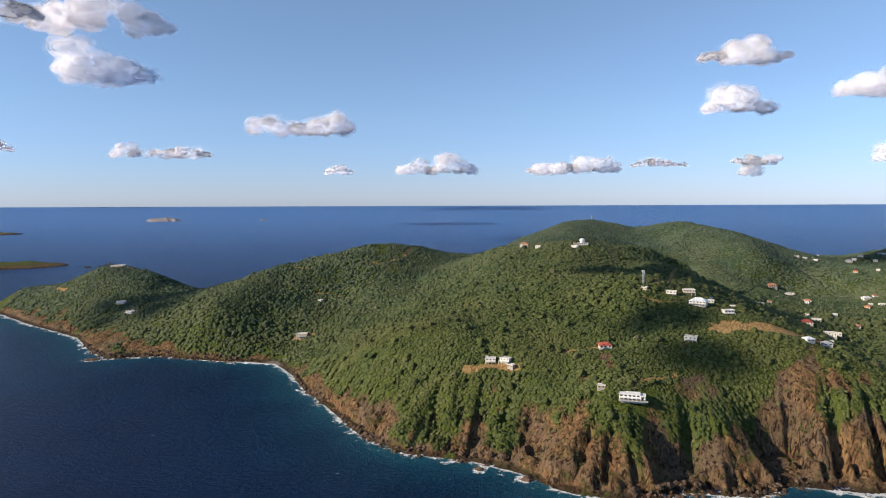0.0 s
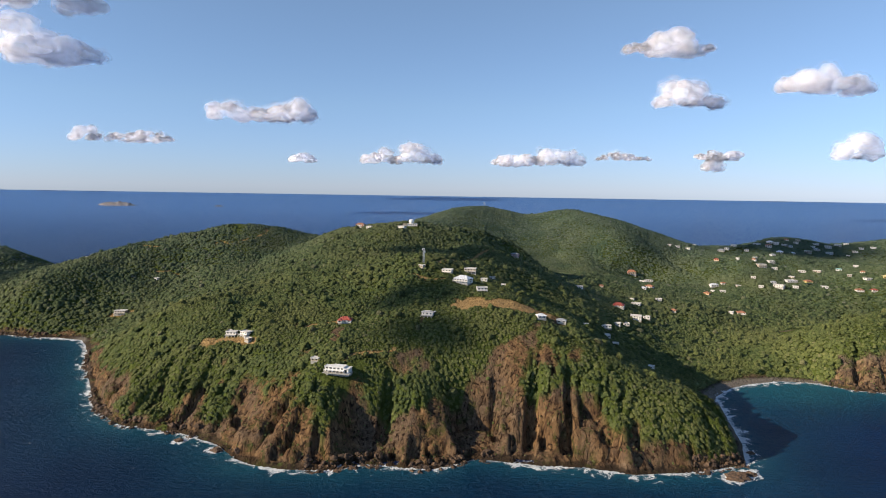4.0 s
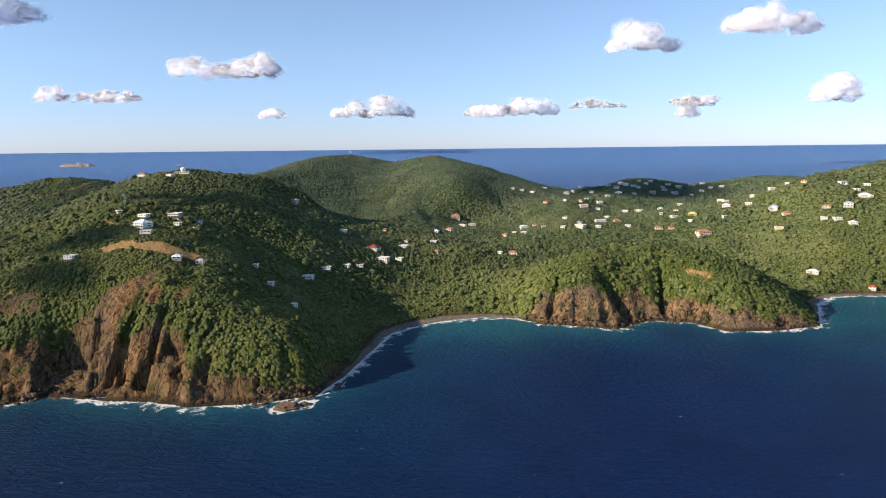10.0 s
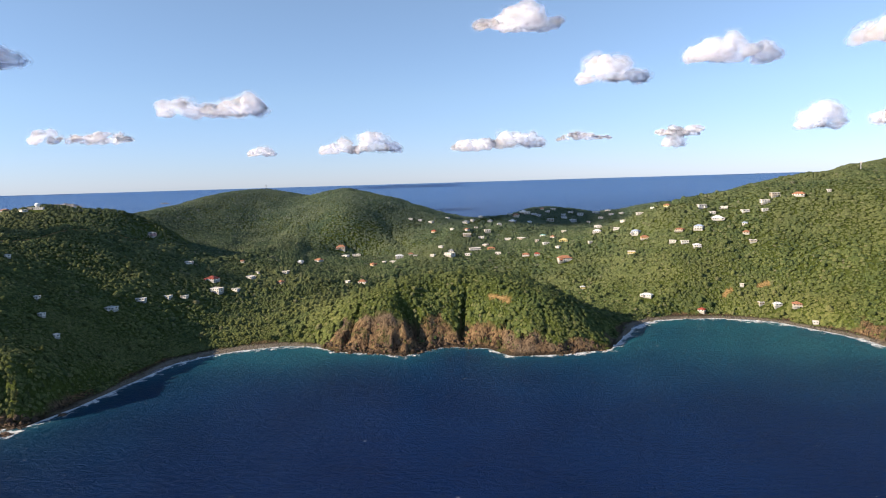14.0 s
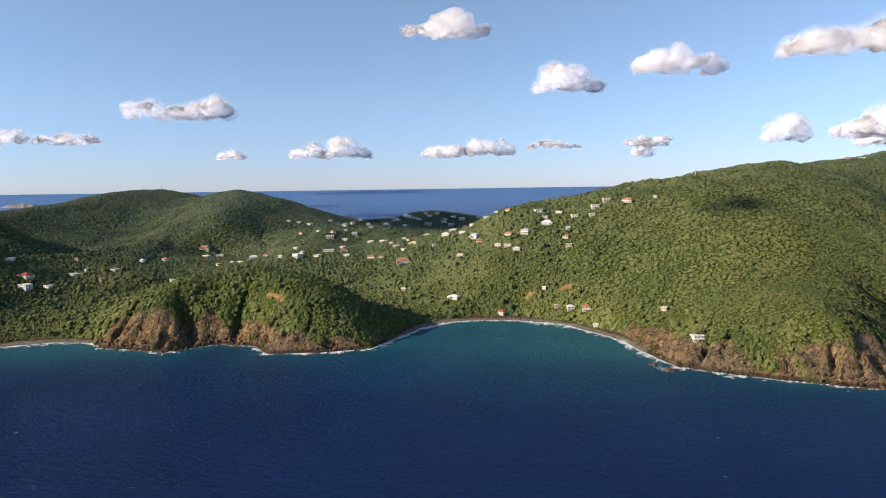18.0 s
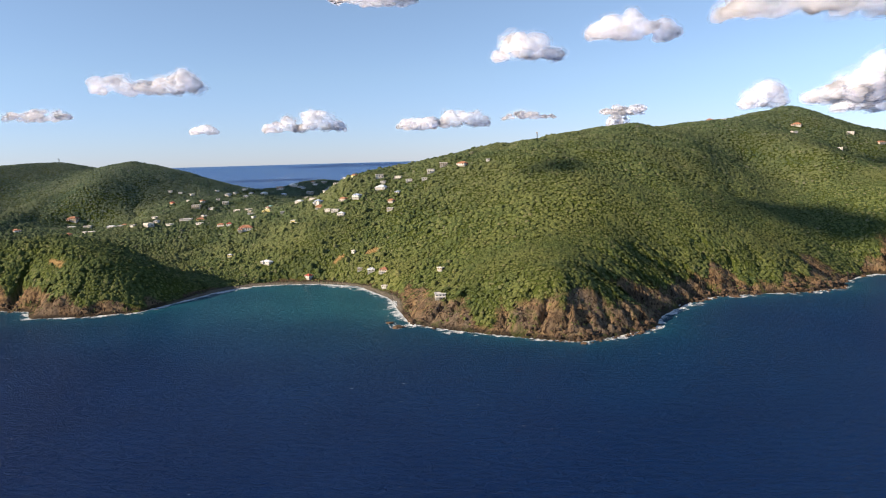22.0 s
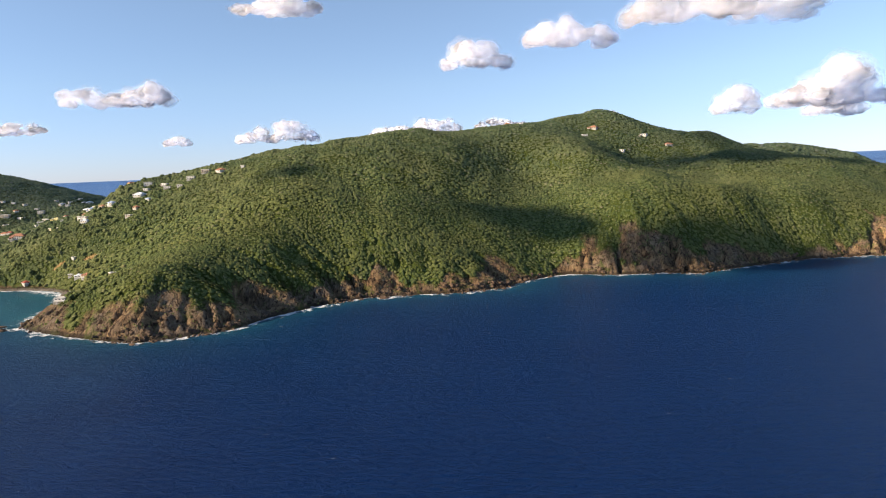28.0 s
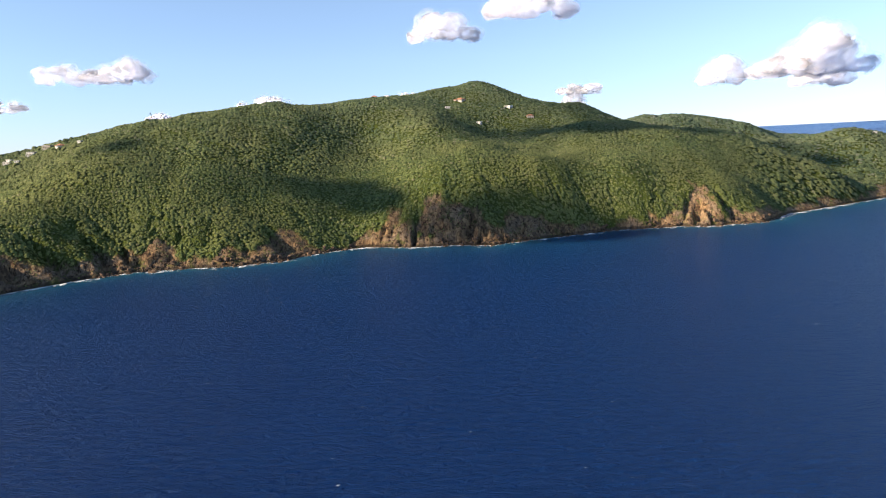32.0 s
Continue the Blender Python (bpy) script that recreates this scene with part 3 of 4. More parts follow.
def build_sea():
    xs = np.concatenate((-np.geomspace(5200, 900, 30), np.arange(-880, -460, 8.0), np.arange(-460, 1460, 2.0), np.arange(1460, 2200, 8.0), np.geomspace(2220, 6500, 30)))
    off = np.concatenate((-np.geomspace(900, 40, 26), -np.arange(38, 0, -1.3), np.array([0, 3, 8, 20, 60])))
    c = np.interp(xs, SX, SY)
    near = c[:, None] + off[None, :]
    t = (np.arange(1, 41) / 40)[None, :] ** 1.2
    far = (c[:, None] + 60) * (1 - t) + 4930 * t
    y = np.concatenate((near, far), 1)
    x = np.repeat(xs[:, None], y.shape[1], 1)
    z = 70 * np.clip((y - 2500) / 2430, 0, None) ** 2
    me = mesh_from("sea", np.column_stack((x.ravel(), y.ravel(), z.ravel())), grid_faces(*x.shape))
    d = -shore_distance(x, y)
    off_rock = np.abs(d)
    for rx, ry, rr, _ in SEA_ROCKS:
        off_rock = np.minimum(off_rock, np.abs(np.hypot((x - rx) / 1.3, y - ry) - rr) * 2.2)
    set_float(me, "shore", np.clip(off_rock, 0, 200))
    bay = 1.15 * np.exp(-((x - 700) / 100) ** 2 - ((y - 415) / 85) ** 2) + 0.8 * np.exp(-((x - 380) / 60) ** 2 - ((y - 400) / 40) ** 2)
    sh = np.where(d > 0, 0.55 * np.exp(-d / 11) + 0.34 * np.exp(-d / 55), 0) + 0.75 * bay
    set_float(me, "shallow", np.clip(sh, 0, 1))
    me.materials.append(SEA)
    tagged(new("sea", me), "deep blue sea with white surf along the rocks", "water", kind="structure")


build_sea()


# houses: x, y, width, colours of walls and roof
WEST = [(28, 375, 7.9, "wf"), (37, 372, 7.8, "wf"), (39, 366, 4.5, "tf"), (93, 370, 9.5, "wr"), (82, 333, 5.3, "tf"), (140, 365, 8.9, "wf"),
        (-332, 684, 14, "gf"), (-308, 651, 13, "gf"), (-394, 803, 20, "tf"), (-117, 632, 4.9, "wf"), (-232, 722, 8, "tf"), (78, 618, 10.5, "wo"),
        (88, 597, 6.1, "wf"), (118, 580, 7.8, "wf"), (162, 411, 13.4, "wh"), (153, 435, 8.7, "wf"), (172, 391, 8.2, "wf"), (202, 357, 6.4, "wh"),
        (214, 360, 6.7, "wg"), (169, 447, 10.4, "tf"), (184, 449, 4.8, "wf"), (177, 429, 5.3, "wf"), (189, 423, 3.6, "wf"), (249, 373, 4.1, "wf"),
        (265, 358, 3.9, "wf"), (236, 392, 3.5, "wf"), (221, 600, 9.0, "pg"), (136, 437, 4.6, "tf"), (-121, 565, 12, "tf")]
VALLEY = [(259, 434, 11.0, "wf"), (268, 461, 8.6, "wf"), (281, 477, 6.2, "wf"), (290, 485, 5.8, "wf"), (297, 529, 12.3, "wr"), (270, 553, 7.8, "wf"),
          (306, 511, 11.1, "wf"), (318, 521, 7.1, "wf"), (321, 557, 9.9, "wf"), (323, 574, 4.0, "wf"), (347, 575, 6.7, "wf"), (302, 600, 4.2, "to"),
          (350, 626, 7.0, "wh"), (364, 649, 10.5, "wo"), (381, 721, 10.1, "wf"), (392, 735, 11.6, "wf"), (374, 740, 13.1, "to"), (349, 545, 6.4, "to"),
          (416, 563, 9.2, "wo"), (404, 556, 4.6, "wf"), (419, 640, 6.9, "oo"), (429, 651, 4.6, "wf"), (438, 648, 6.9, "wf"), (443, 680, 10.7, "wh"),
          (455, 684, 6.0, "wo"), (460, 661, 5.3, "tf"), (478, 650, 5.8, "wf")]
VILLAGE = [(451, 832, 5.9, "wf"), (463, 835, 5.9, "wf"), (477, 835, 7.3, "wf"), (499, 870, 6.1, "wf"), (480, 758, 6.7, "or"), (501, 750, 4.7, "wf"),
           (487, 684, 6.1, "wf"), (518, 746, 6.8, "wo"), (517, 727, 11.7, "tf"), (542, 754, 8.7, "wf"), (533, 729, 8.5, "wf"), (497, 662, 6.5, "wg"),
           (495, 647, 12.5, "wf"), (522, 676, 15.6, "wf"), (539, 672, 10.1, "yo"), (514, 651, 6.9, "wf"), (535, 696, 7.5, "tf"), (544, 651, 7.5, "wf"),
           (563, 725, 9.6, "wf"), (559, 782, 6.8, "wg"), (582, 866, 10.5, "wf"), (553, 834, 7.2, "wg"), (577, 719, 10.1, "tf"), (604, 858, 8.9, "wf"),
           (631, 860, 7.5, "wf"), (663, 868, 9.1, "wf"), (651, 854, 6.7, "wf"), (530, 767, 5.5, "wf"), (617, 847, 7.3, "wg")]
SLOPE = [(601, 719, 7.5, "wt"), (588, 680, 4.8, "tf"), (594, 660, 8.8, "wf"), (606, 686, 6.1, "wo"), (612, 657, 10.5, "yy"), (626, 728, 6.8, "wf"),
         (602, 637, 5.1, "wf"), (570, 636, 9.1, "wo"), (580, 629, 6.8, "wr"), (602, 605, 17, "wo"), (655, 690, 9.0, "wf"), (645, 654, 10.4, "wh"),
         (651, 669, 7.0, "wf"), (661, 641, 7.9, "wf"), (671, 610, 9.6, "wb"), (674, 594, 8.9, "oo"), (655, 570, 9.2, "yf"), (632, 629, 4.5, "wf"),
         (645, 497, 10.9, "wh"), (687, 557, 7.3, "wf"), (694, 549, 8.0, "wf"), (700, 537, 8.0, "wh"), (699, 573, 9.5, "to"), (712, 563, 9.8, "wb")]
HIGH = [(730, 602, 9.5, "wf"), (748, 596, 9.5, "wf"), (734, 587, 6.2, "wf"), (733, 574, 13.2, "wh"), (758, 575, 7.7, "wf"), (748, 554, 5.5, "wb"),
        (743, 540, 6.8, "to"), (778, 580, 9.0, "wf"), (705, 622, 7.1, "yo"), (695, 634, 5.0, "wf"), (672, 655, 5.9, "wf"), (685, 643, 8, "wf"),
        (742, 526, 6.7, "tf"), (790, 586, 9.1, "tf"), (772, 568, 6.5, "wf"), (807, 576, 13.0, "wo"), (829, 568, 4.0, "wf"), (680, 477, 6.5, "wr"),
        (714, 485, 3.5, "wf"), (729, 461, 7.2, "wh"), (720, 467, 4.7, "tf"), (739, 453, 7.9, "to"), (740, 431, 4.7, "wf"), (779, 407, 5.1, "tf"),
        (776, 348, 8.0, "wf"), (604, 539, 5.2, "yh")]
TOP = [(1179, 687, 12.0, "to"), (1164, 666, 7.3, "wf"), (1229, 672, 9.7, "wf"), (1194, 634, 6.5, "wf"), (1248, 651, 8.8, "to"), (1675, 744, 7.4, "wf"),
       (1086, 695, 8.0, "to"), (1100, 692, 7.0, "wf")]
SHADED = [(522, 839, 10.8, "wg"), (531, 842, 6.9, "wf"), (542, 847, 8.2, "wf"), (588, 847, 9.9, "wo"), (600, 867, 10.6, "wh"), (612, 853, 9.5, "gf"), (626, 874, 7.0, "wo"),
          (641, 872, 7.6, "tf"), (649, 843, 9.6, "wg"), (674, 858, 10.1, "gf"), (700, 878, 11.2, "gf"), (719, 890, 8.3, "wf"), (577, 799, 9.9, "wh"), (599, 809, 8.3, "wh"),
          (629, 827, 10.5, "tf"), (658, 829, 10.5, "gf"), (675, 819, 7.2, "wf"), (695, 834, 7.6, "wf"), (712, 847, 7.3, "gf"), (724, 841, 8.3, "gf")]
HOUSES = SHADED + WEST + VALLEY + VILLAGE + SLOPE + HIGH + TOP
VILLA, DOME, MAST = (95, 322), (126, 588), (137, 444)
CLEAR = [(hx, hy - 0.25 * hw, 0.40 * hw + 0.8) for hx, hy, hw, _ in HOUSES]
CLEAR += [(VILLA[0] - 3, VILLA[1] - 2, 5.5), (VILLA[0] + 3, VILLA[1] - 2, 5.5), (VILLA[0] + 9, VILLA[1] + 4, 3), (DOME[0], DOME[1] - 2, 8), (MAST[0], MAST[1], 3)]


def crown_template(rings, sides):
    """A leafy dome: a top and some rings of leaf clumps."""
    co, fa = [(0, 0, 1.0)], []
    for k in range(rings):
        a = (k + 1) / (rings + 0.15) * 1.75
        for q in range(sides):
            t = 6.28318 * (q + 0.5 * (k % 2)) / sides
            co.append((math.sin(min(a, 1.57)) * math.cos(t), math.sin(min(a, 1.57)) * math.sin(t), math.cos(a)))
    for q in range(sides):
        fa.append((0, 1 + q, 1 + (q + 1) % sides))
    for k in range(rings - 1):
        b, c = 1 + k * sides, 1 + (k + 1) * sides
        for q in range(sides):
            r = (q + 1) % sides
            fa += [(b + q, c + q, b + r), (b + r, c + q, c + r)]
    return np.array(co), np.array(fa)


def flat_crown(sides):
    """A low rounded crown with a broad top, for trees far off."""
    co, fa = [], []
    for r, z, turn in ((0.58, 0.92, 0.0), (1.0, 0.12, 0.5)):
        for q in range(sides):
            t = 6.28318 * (q + turn) / sides
            co.append((r * math.cos(t), r * math.sin(t), z))
    fa += [(0, q, q + 1) for q in range(1, sides - 1)]
    for q in range(sides):
        r = (q + 1) % sides
        fa += [(q, sides + q, r), (r, sides + q, sides + r)]
    return np.array(co), np.array(fa)


def forest(name, x0, x1, depth0, depth1, spacing, size, template, rng, label, lift=0.0):
    xs, os_ = np.arange(x0, x1, spacing), np.arange(depth0, depth1, spacing)
    x, o = np.meshgrid(xs, os_, indexing="ij")
    x = (x + rng.uniform(-0.95, 0.95, x.shape) * spacing).ravel()
    y = np.interp(x, SX, SY) + (o + rng.uniform(-0.95, 0.95, o.shape) * spacing).ravel()
    h, rock = ground(x, y)
    hy, hx_ = ground(x, y + 6)[0] - h, ground(x + 6, y)[0] - h
    d = shore_distance(x, y)
    open_ = np.clip(rock, 0, 1) * 0.84 + dirt_mask(x, y)
    beach = (d < 3) & (np.interp(x, BX, BH) < 4)
    keep = (h > 0.8) & (rng.uniform(0, 1, x.shape) > open_) & ~beach & ~((hy < -1.0) & (y > 480))
    for hx, hy_, hr in CLEAR:
        keep &= (x - hx) ** 2 + (y - hy_) ** 2 > hr * hr
    x, y, h, rock, hx_, hy = x[keep], y[keep], h[keep], rock[keep], hx_[keep], hy[keep]
    n = len(x)
    co, fa = template
    r = size * rng.uniform(0.65, 1.25, n) * (1 + 0.35 * fbm(x / 12, y / 12, x * 0 + 61, 2)) * (1 - 0.55 * np.clip(rock, 0, 1))
    tall = lift + rng.uniform(0.34, 0.74, n) + 0.5 * (rng.uniform(0, 1, n) > 0.985)
    a = rng.uniform(0, 6.283, n)
    v = np.repeat(co[None], n, 0) * (1 + rng.uniform(-0.25, 0.25, (n, len(co), 1)))
    c, s = np.cos(a)[:, None], np.sin(a)[:, None]
    vx, vy = v[:, :, 0] * c - v[:, :, 1] * s, v[:, :, 0] * s + v[:, :, 1] * c
    # the canopy follows the slope
    sx, sy = np.clip(hx_ / 6, -1.2, 1.2), np.clip(hy / 6, -1.2, 1.2)
    slant = (vx * sx[:, None] + vy * sy[:, None]) * r[:, None] * (0.6 - lift)
    p = np.stack((x[:, None] + vx * r[:, None], y[:, None] + vy * r[:, None], (h + (0.25 + 0.5 * lift) * r)[:, None] + v[:, :, 2] * (r * tall)[:, None] + slant), -1)
    f = (fa[None] + (np.arange(n) * len(co))[:, None, None]).reshape(-1, 3)
    me = mesh_from(name, p.reshape(-1, 3), f)
    up = np.column_stack((np.clip(-hx_ / 6, -1.5, 1.5), np.clip(-hy / 6, -1.5, 1.5), np.ones(n)))
    up /= np.linalg.norm(up, axis=1)[:, None]
    lie = me.attributes.new("lie", "FLOAT_VECTOR", "POINT")
    lie.data.foreach_set("vector", np.repeat(up, len(co), 0).astype(np.float32).ravel())
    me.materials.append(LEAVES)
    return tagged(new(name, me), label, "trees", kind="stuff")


RNG = np.random.RandomState(11)
NEAR_CROWN, FAR_CROWN = crown_template(2, 5), flat_crown(4)
FOREST_LABEL = "dense dry tropical forest of small rounded green crowns"
forest("forest", -60, 320, 3, 120, 1.35, 1.0, NEAR_CROWN, RNG, FOREST_LABEL)
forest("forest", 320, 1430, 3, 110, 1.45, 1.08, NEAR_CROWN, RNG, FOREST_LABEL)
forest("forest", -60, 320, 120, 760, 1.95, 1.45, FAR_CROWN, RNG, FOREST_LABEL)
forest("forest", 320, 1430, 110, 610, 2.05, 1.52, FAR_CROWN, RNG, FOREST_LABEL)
forest("forest", -520, -60, 3, 320, 2.3, 1.8, FAR_CROWN, RNG, FOREST_LABEL)
forest("forest", 1430, 1900, 3, 540, 2.8, 2.1, FAR_CROWN, RNG, FOREST_LABEL)
# larger single trees that stand out of the bush, most of them in the valleys behind the bays
BIG_CROWN = crown_template(3, 7)
BIG_LABEL = "scattered taller broad-crowned trees standing out of the bush"
forest("tall_trees", 325, 790, 4, 190, 8.0, 1.8, BIG_CROWN, RNG, BIG_LABEL, 0.45)
forest("tall_trees", -300, 325, 30, 330, 13.0, 2.0, BIG_CROWN, RNG, BIG_LABEL, 0.4)
forest("tall_trees", 440, 840, 190, 420, 12.0, 1.9, BIG_CROWN, RNG, BIG_LABEL, 0.3)


# ---- rocks at the foot of the cliffs ----
def lump(rng, subdiv=2):
    bm = bmesh.new()
    bmesh.ops.create_icosphere(bm, subdivisions=subdiv, radius=1)
    off = Vector(rng.uniform(-50, 50, 3))
    for v in bm.verts:
        v.co *= 1 + 0.5 * noise.noise(v.co * 1.5 + off) + 0.35 * noise.noise(v.co * 3.1 + off)
    co = np.array([v.co[:] for v in bm.verts])
    fa = np.array([[v.index for v in f.verts] for f in bm.faces])
    bm.free()
    return co, fa


def make_stone():
    m, nt, b = mat("shore_stone", 0.9)
    p = coords(nt)
    fine = tex_noise(nt, 0.9, 6, 0.7, p)
    c = ramp(nt, fine, (0.3, (0.035, 0.026, 0.020)), (0.52, (0.13, 0.085, 0.055)), (0.75, (0.26, 0.18, 0.115)))
    i = ramp(nt, island(nt), (0.0, (0.45, 0.42, 0.40)), (1.0, (1.1, 1.0, 0.9)))
    c = mix(nt, 1.0, c, i, "MULTIPLY")
    nt.links.new(c, b.inputs["Base Color"])
    bump(nt, b, fine, 1.0, 0.8)
    return m


STONE = make_stone()


def scatter_rocks(x0, x1, count, rng):
    lumps = [lump(rng, 2) for _ in range(4)]
    x = rng.uniform(x0, x1, count * 3)
    keep = (np.interp(x, BX, BH) > 4) & (fbm(x / 18, x * 0, x * 0 + 51, 2) > -0.25)
    x = x[keep][:count]
    y = np.interp(x, SX, SY) + rng.uniform(-4.5, 5.0, len(x))
    z = np.clip(ground(x, y)[0], -0.5, 4)
    r = 0.85 * rng.uniform(0.35, 1.25, len(x)) ** 2 + 0.22
    cos, fas, n = [], [], 0
    for k in range(len(x)):
        co, fa = lumps[k % 4]
        a = rng.uniform(0, 6.28)
        q = co * (r[k] * rng.uniform(0.7, 1.3, 3))
        cos.append(np.column_stack((x[k] + q[:, 0] * math.cos(a) - q[:, 1] * math.sin(a), y[k] + q[:, 0] * math.sin(a) + q[:, 1] * math.cos(a), z[k] + 0.1 * r[k] + q[:, 2] * 0.8)))
        fas.append(fa + n)
        n += len(co)
    me = mesh_from("shore_rocks", np.vstack(cos), np.vstack(fas), False)
    me.materials.append(STONE)
    tagged(new("shore_rocks", me), "broken brown boulders along the foot of the cliffs", "rocks", kind="stuff")


scatter_rocks(-330, 320, 1100, RNG)
scatter_rocks(400, 1430, 1300, RNG)

for rx, ry, rr, rh in SEA_ROCKS:
    co, fa = lump(RNG, 3)
    me = mesh_from("sea_rock", co * (rr * 1.3, rr, rh) + (rx, ry, 0.1), fa, False)
    me.materials.append(STONE)
    tagged(new("sea_rock", me), "low dark brown rock washed by white surf", "rock", group="rocks off the shore")

# ---- far islets ----
# the grey of distance haze is put into this rock's base colour
HAZED_ROCK, int_, ib = mat("hazed_islet_rock", 0.95)
inz = tex_noise(int_, 0.05, 6, 0.7, coords(int_))
int_.links.new(ramp(int_, inz, (0.35, (0.13, 0.13, 0.13)), (0.6, (0.34, 0.30, 0.29))), ib.inputs["Base Color"])
bump(int_, ib, inz, 1.0, 12.0)
for ix, iy, iw, ih in ((-1470, 3540, 105, 20), (-950, 3560, 30, 6), (-1700, 2500, 120, 15), (-880, 1320, 135, 16), (-690, 1290, 12, 3)):
    u, v = np.meshgrid(np.linspace(-1, 1, 61), np.linspace(-1, 1, 31), indexing="ij")
    q = np.sqrt(u * u + v * v)
    x, y = ix + u * iw, iy + v * iw * 0.6
    top = np.clip(1 - q ** 2, -0.2, None) * (0.7 + 0.6 * fbm(x / (0.6 * iw), y / (0.6 * iw), x * 0 + 3, 3)) * ih
    z0 = 70 * max(0, (iy - 2500) / 2430) ** 2
    z = z0 - 1 + top + np.clip(top, 0, 1) * ih * 0.15 * fbm(x / 14, y / 14, x * 0, 4)
    me = mesh_from("islet", np.column_stack((x.ravel(), y.ravel(), z.ravel())), grid_faces(61, 31))
    set_float(me, "rock", np.clip(1.3 - (z - z0) / (0.4 * ih), 0, 1))
    set_float(me, "dirt", z * 0)
    set_float(me, "sand", z * 0)
    me.materials.append(LAND if iy < 3000 else HAZED_ROCK)
    tagged(new("islet", me), "small rocky islet with green scrub out at sea" if iy < 3000 else "rocky islet far out at sea, greyed by haze in its colour", "islet", group="islets off the coast")


# ---- houses ----
def part(name, bm, material, parent, label=""):
    me = bpy.data.meshes.new(name)
    bm.to_mesh(me)
    bm.free()
    me.materials.append(material)
    ob = new(name, me)
    ob.parent = parent
    return tagged(ob, label) if label else ob


def box(bm, x, y, z, sx, sy, sz, bevel=0.0):
    r = bmesh.ops.create_cube(bm, size=1, matrix=Matrix.Translation((x, y, z)) @ Matrix.Diagonal((sx, sy, sz, 1)))
    if bevel:
        edges = list({e for v in r["verts"] for e in v.link_edges})
        bmesh.ops.bevel(bm, geom=edges, offset=bevel, segments=1, affect="EDGES")
    return bm


def plain(name, colour, rough=0.8, spread=0.12, scale=0.8, wave=0.0):
    m, nt, b = mat(name, rough)
    p = coords(nt)
    f = tex_noise(nt, scale, 5, 0.6, p)
    lo = tuple(c * (1 - 2 * spread) for c in colour)
    c = ramp(nt, f, (0.35, lo), (0.65, colour))
    nt.links.new(c, b.inputs["Base Color"])
    if wave:
        w = nt.nodes.new("ShaderNodeTexWave")
        w.inputs["Scale"].default_value = wave
        nt.links.new(p, w.inputs["Vector"])
        bump(nt, b, w.outputs["Fac"], 0.5, 0.1)
    else:
        bump(nt, b, tex_noise(nt, 6, 3, 0.6, p), 0.3, 0.04)
    return m


WALLS = {"w": plain("white_stucco", (0.78, 0.73, 0.66)), "t": plain("tan_stucco", (0.52, 0.42, 0.32)), "g": plain("grey_stucco", (0.55, 0.54, 0.54)),
         "p": plain("pink_stucco", (0.62, 0.38, 0.36)), "o": plain("orange_stucco", (0.72, 0.42, 0.20)), "y": plain("yellow_stucco", (0.78, 0.62, 0.22))}
ROOFS = {"f": plain("white_flat_roof", (0.74, 0.69, 0.63), 0.7), "h": plain("white_metal_roof", (0.82, 0.82, 0.82), 0.45, 0.06, 0.5, 3.0),
         "r": plain("red_roof", (0.48, 0.10, 0.06), 0.6, 0.15, 1.0, 3.0), "o": plain("terracotta_roof", (0.50, 0.22, 0.12), 0.8, 0.18, 1.2, 3.0),
         "g": plain("grey_roof", (0.42, 0.42, 0.43), 0.6, 0.12, 1.0, 3.0), "b": plain("blue_grey_roof", (0.42, 0.50, 0.66), 0.5, 0.1, 1.0, 3.0),
         "t": plain("green_roof", (0.30, 0.55, 0.50), 0.5, 0.1, 1.0, 3.0), "y": plain("yellow_roof", (0.72, 0.60, 0.26), 0.6, 0.1, 1.0, 3.0)}
ROOF_WORD = {"f": "flat white roof", "h": "white hipped roof", "r": "red hipped roof", "o": "terracotta hipped roof", "g": "grey hipped roof", "b": "blue-grey hipped roof", "t": "green hipped roof", "y": "yellow hipped roof"}
WALL_WORD = {"w": "white", "t": "tan", "g": "grey", "p": "pink", "o": "orange", "y": "yellow"}
CONCRETE, WOOD = plain("concrete", (0.42, 0.40, 0.36)), plain("deck_wood", (0.28, 0.19, 0.12))
STEEL = plain("galvanised_steel", (0.60, 0.61, 0.62), 0.45)
GLASS, gnt, gb = mat("window_glass", 0.08)
gb.inputs["Base Color"].default_value = (0.02, 0.028, 0.035, 1)
gb.inputs["Specular IOR Level"].default_value = 0.6
UNIT = bpy.data.meshes.new("pane")
ubm = bmesh.new()
box(ubm, 0, 0, 0, 1, 1, 1)
ubm.to_mesh(UNIT)
ubm.free()
UNIT.materials.append(GLASS)
UNIT_WHITE = UNIT.copy()
UNIT_WHITE.materials[0] = WALLS["w"]
UNIT_WHITE.name = "slab"


def unit(name, mesh, parent, x, y, z, sx, sy, sz):
    o = new(name, mesh)
    o.parent = parent
    o.matrix_local = Matrix.LocRotScale((x, y, z), None, (sx, sy, sz))
    return o


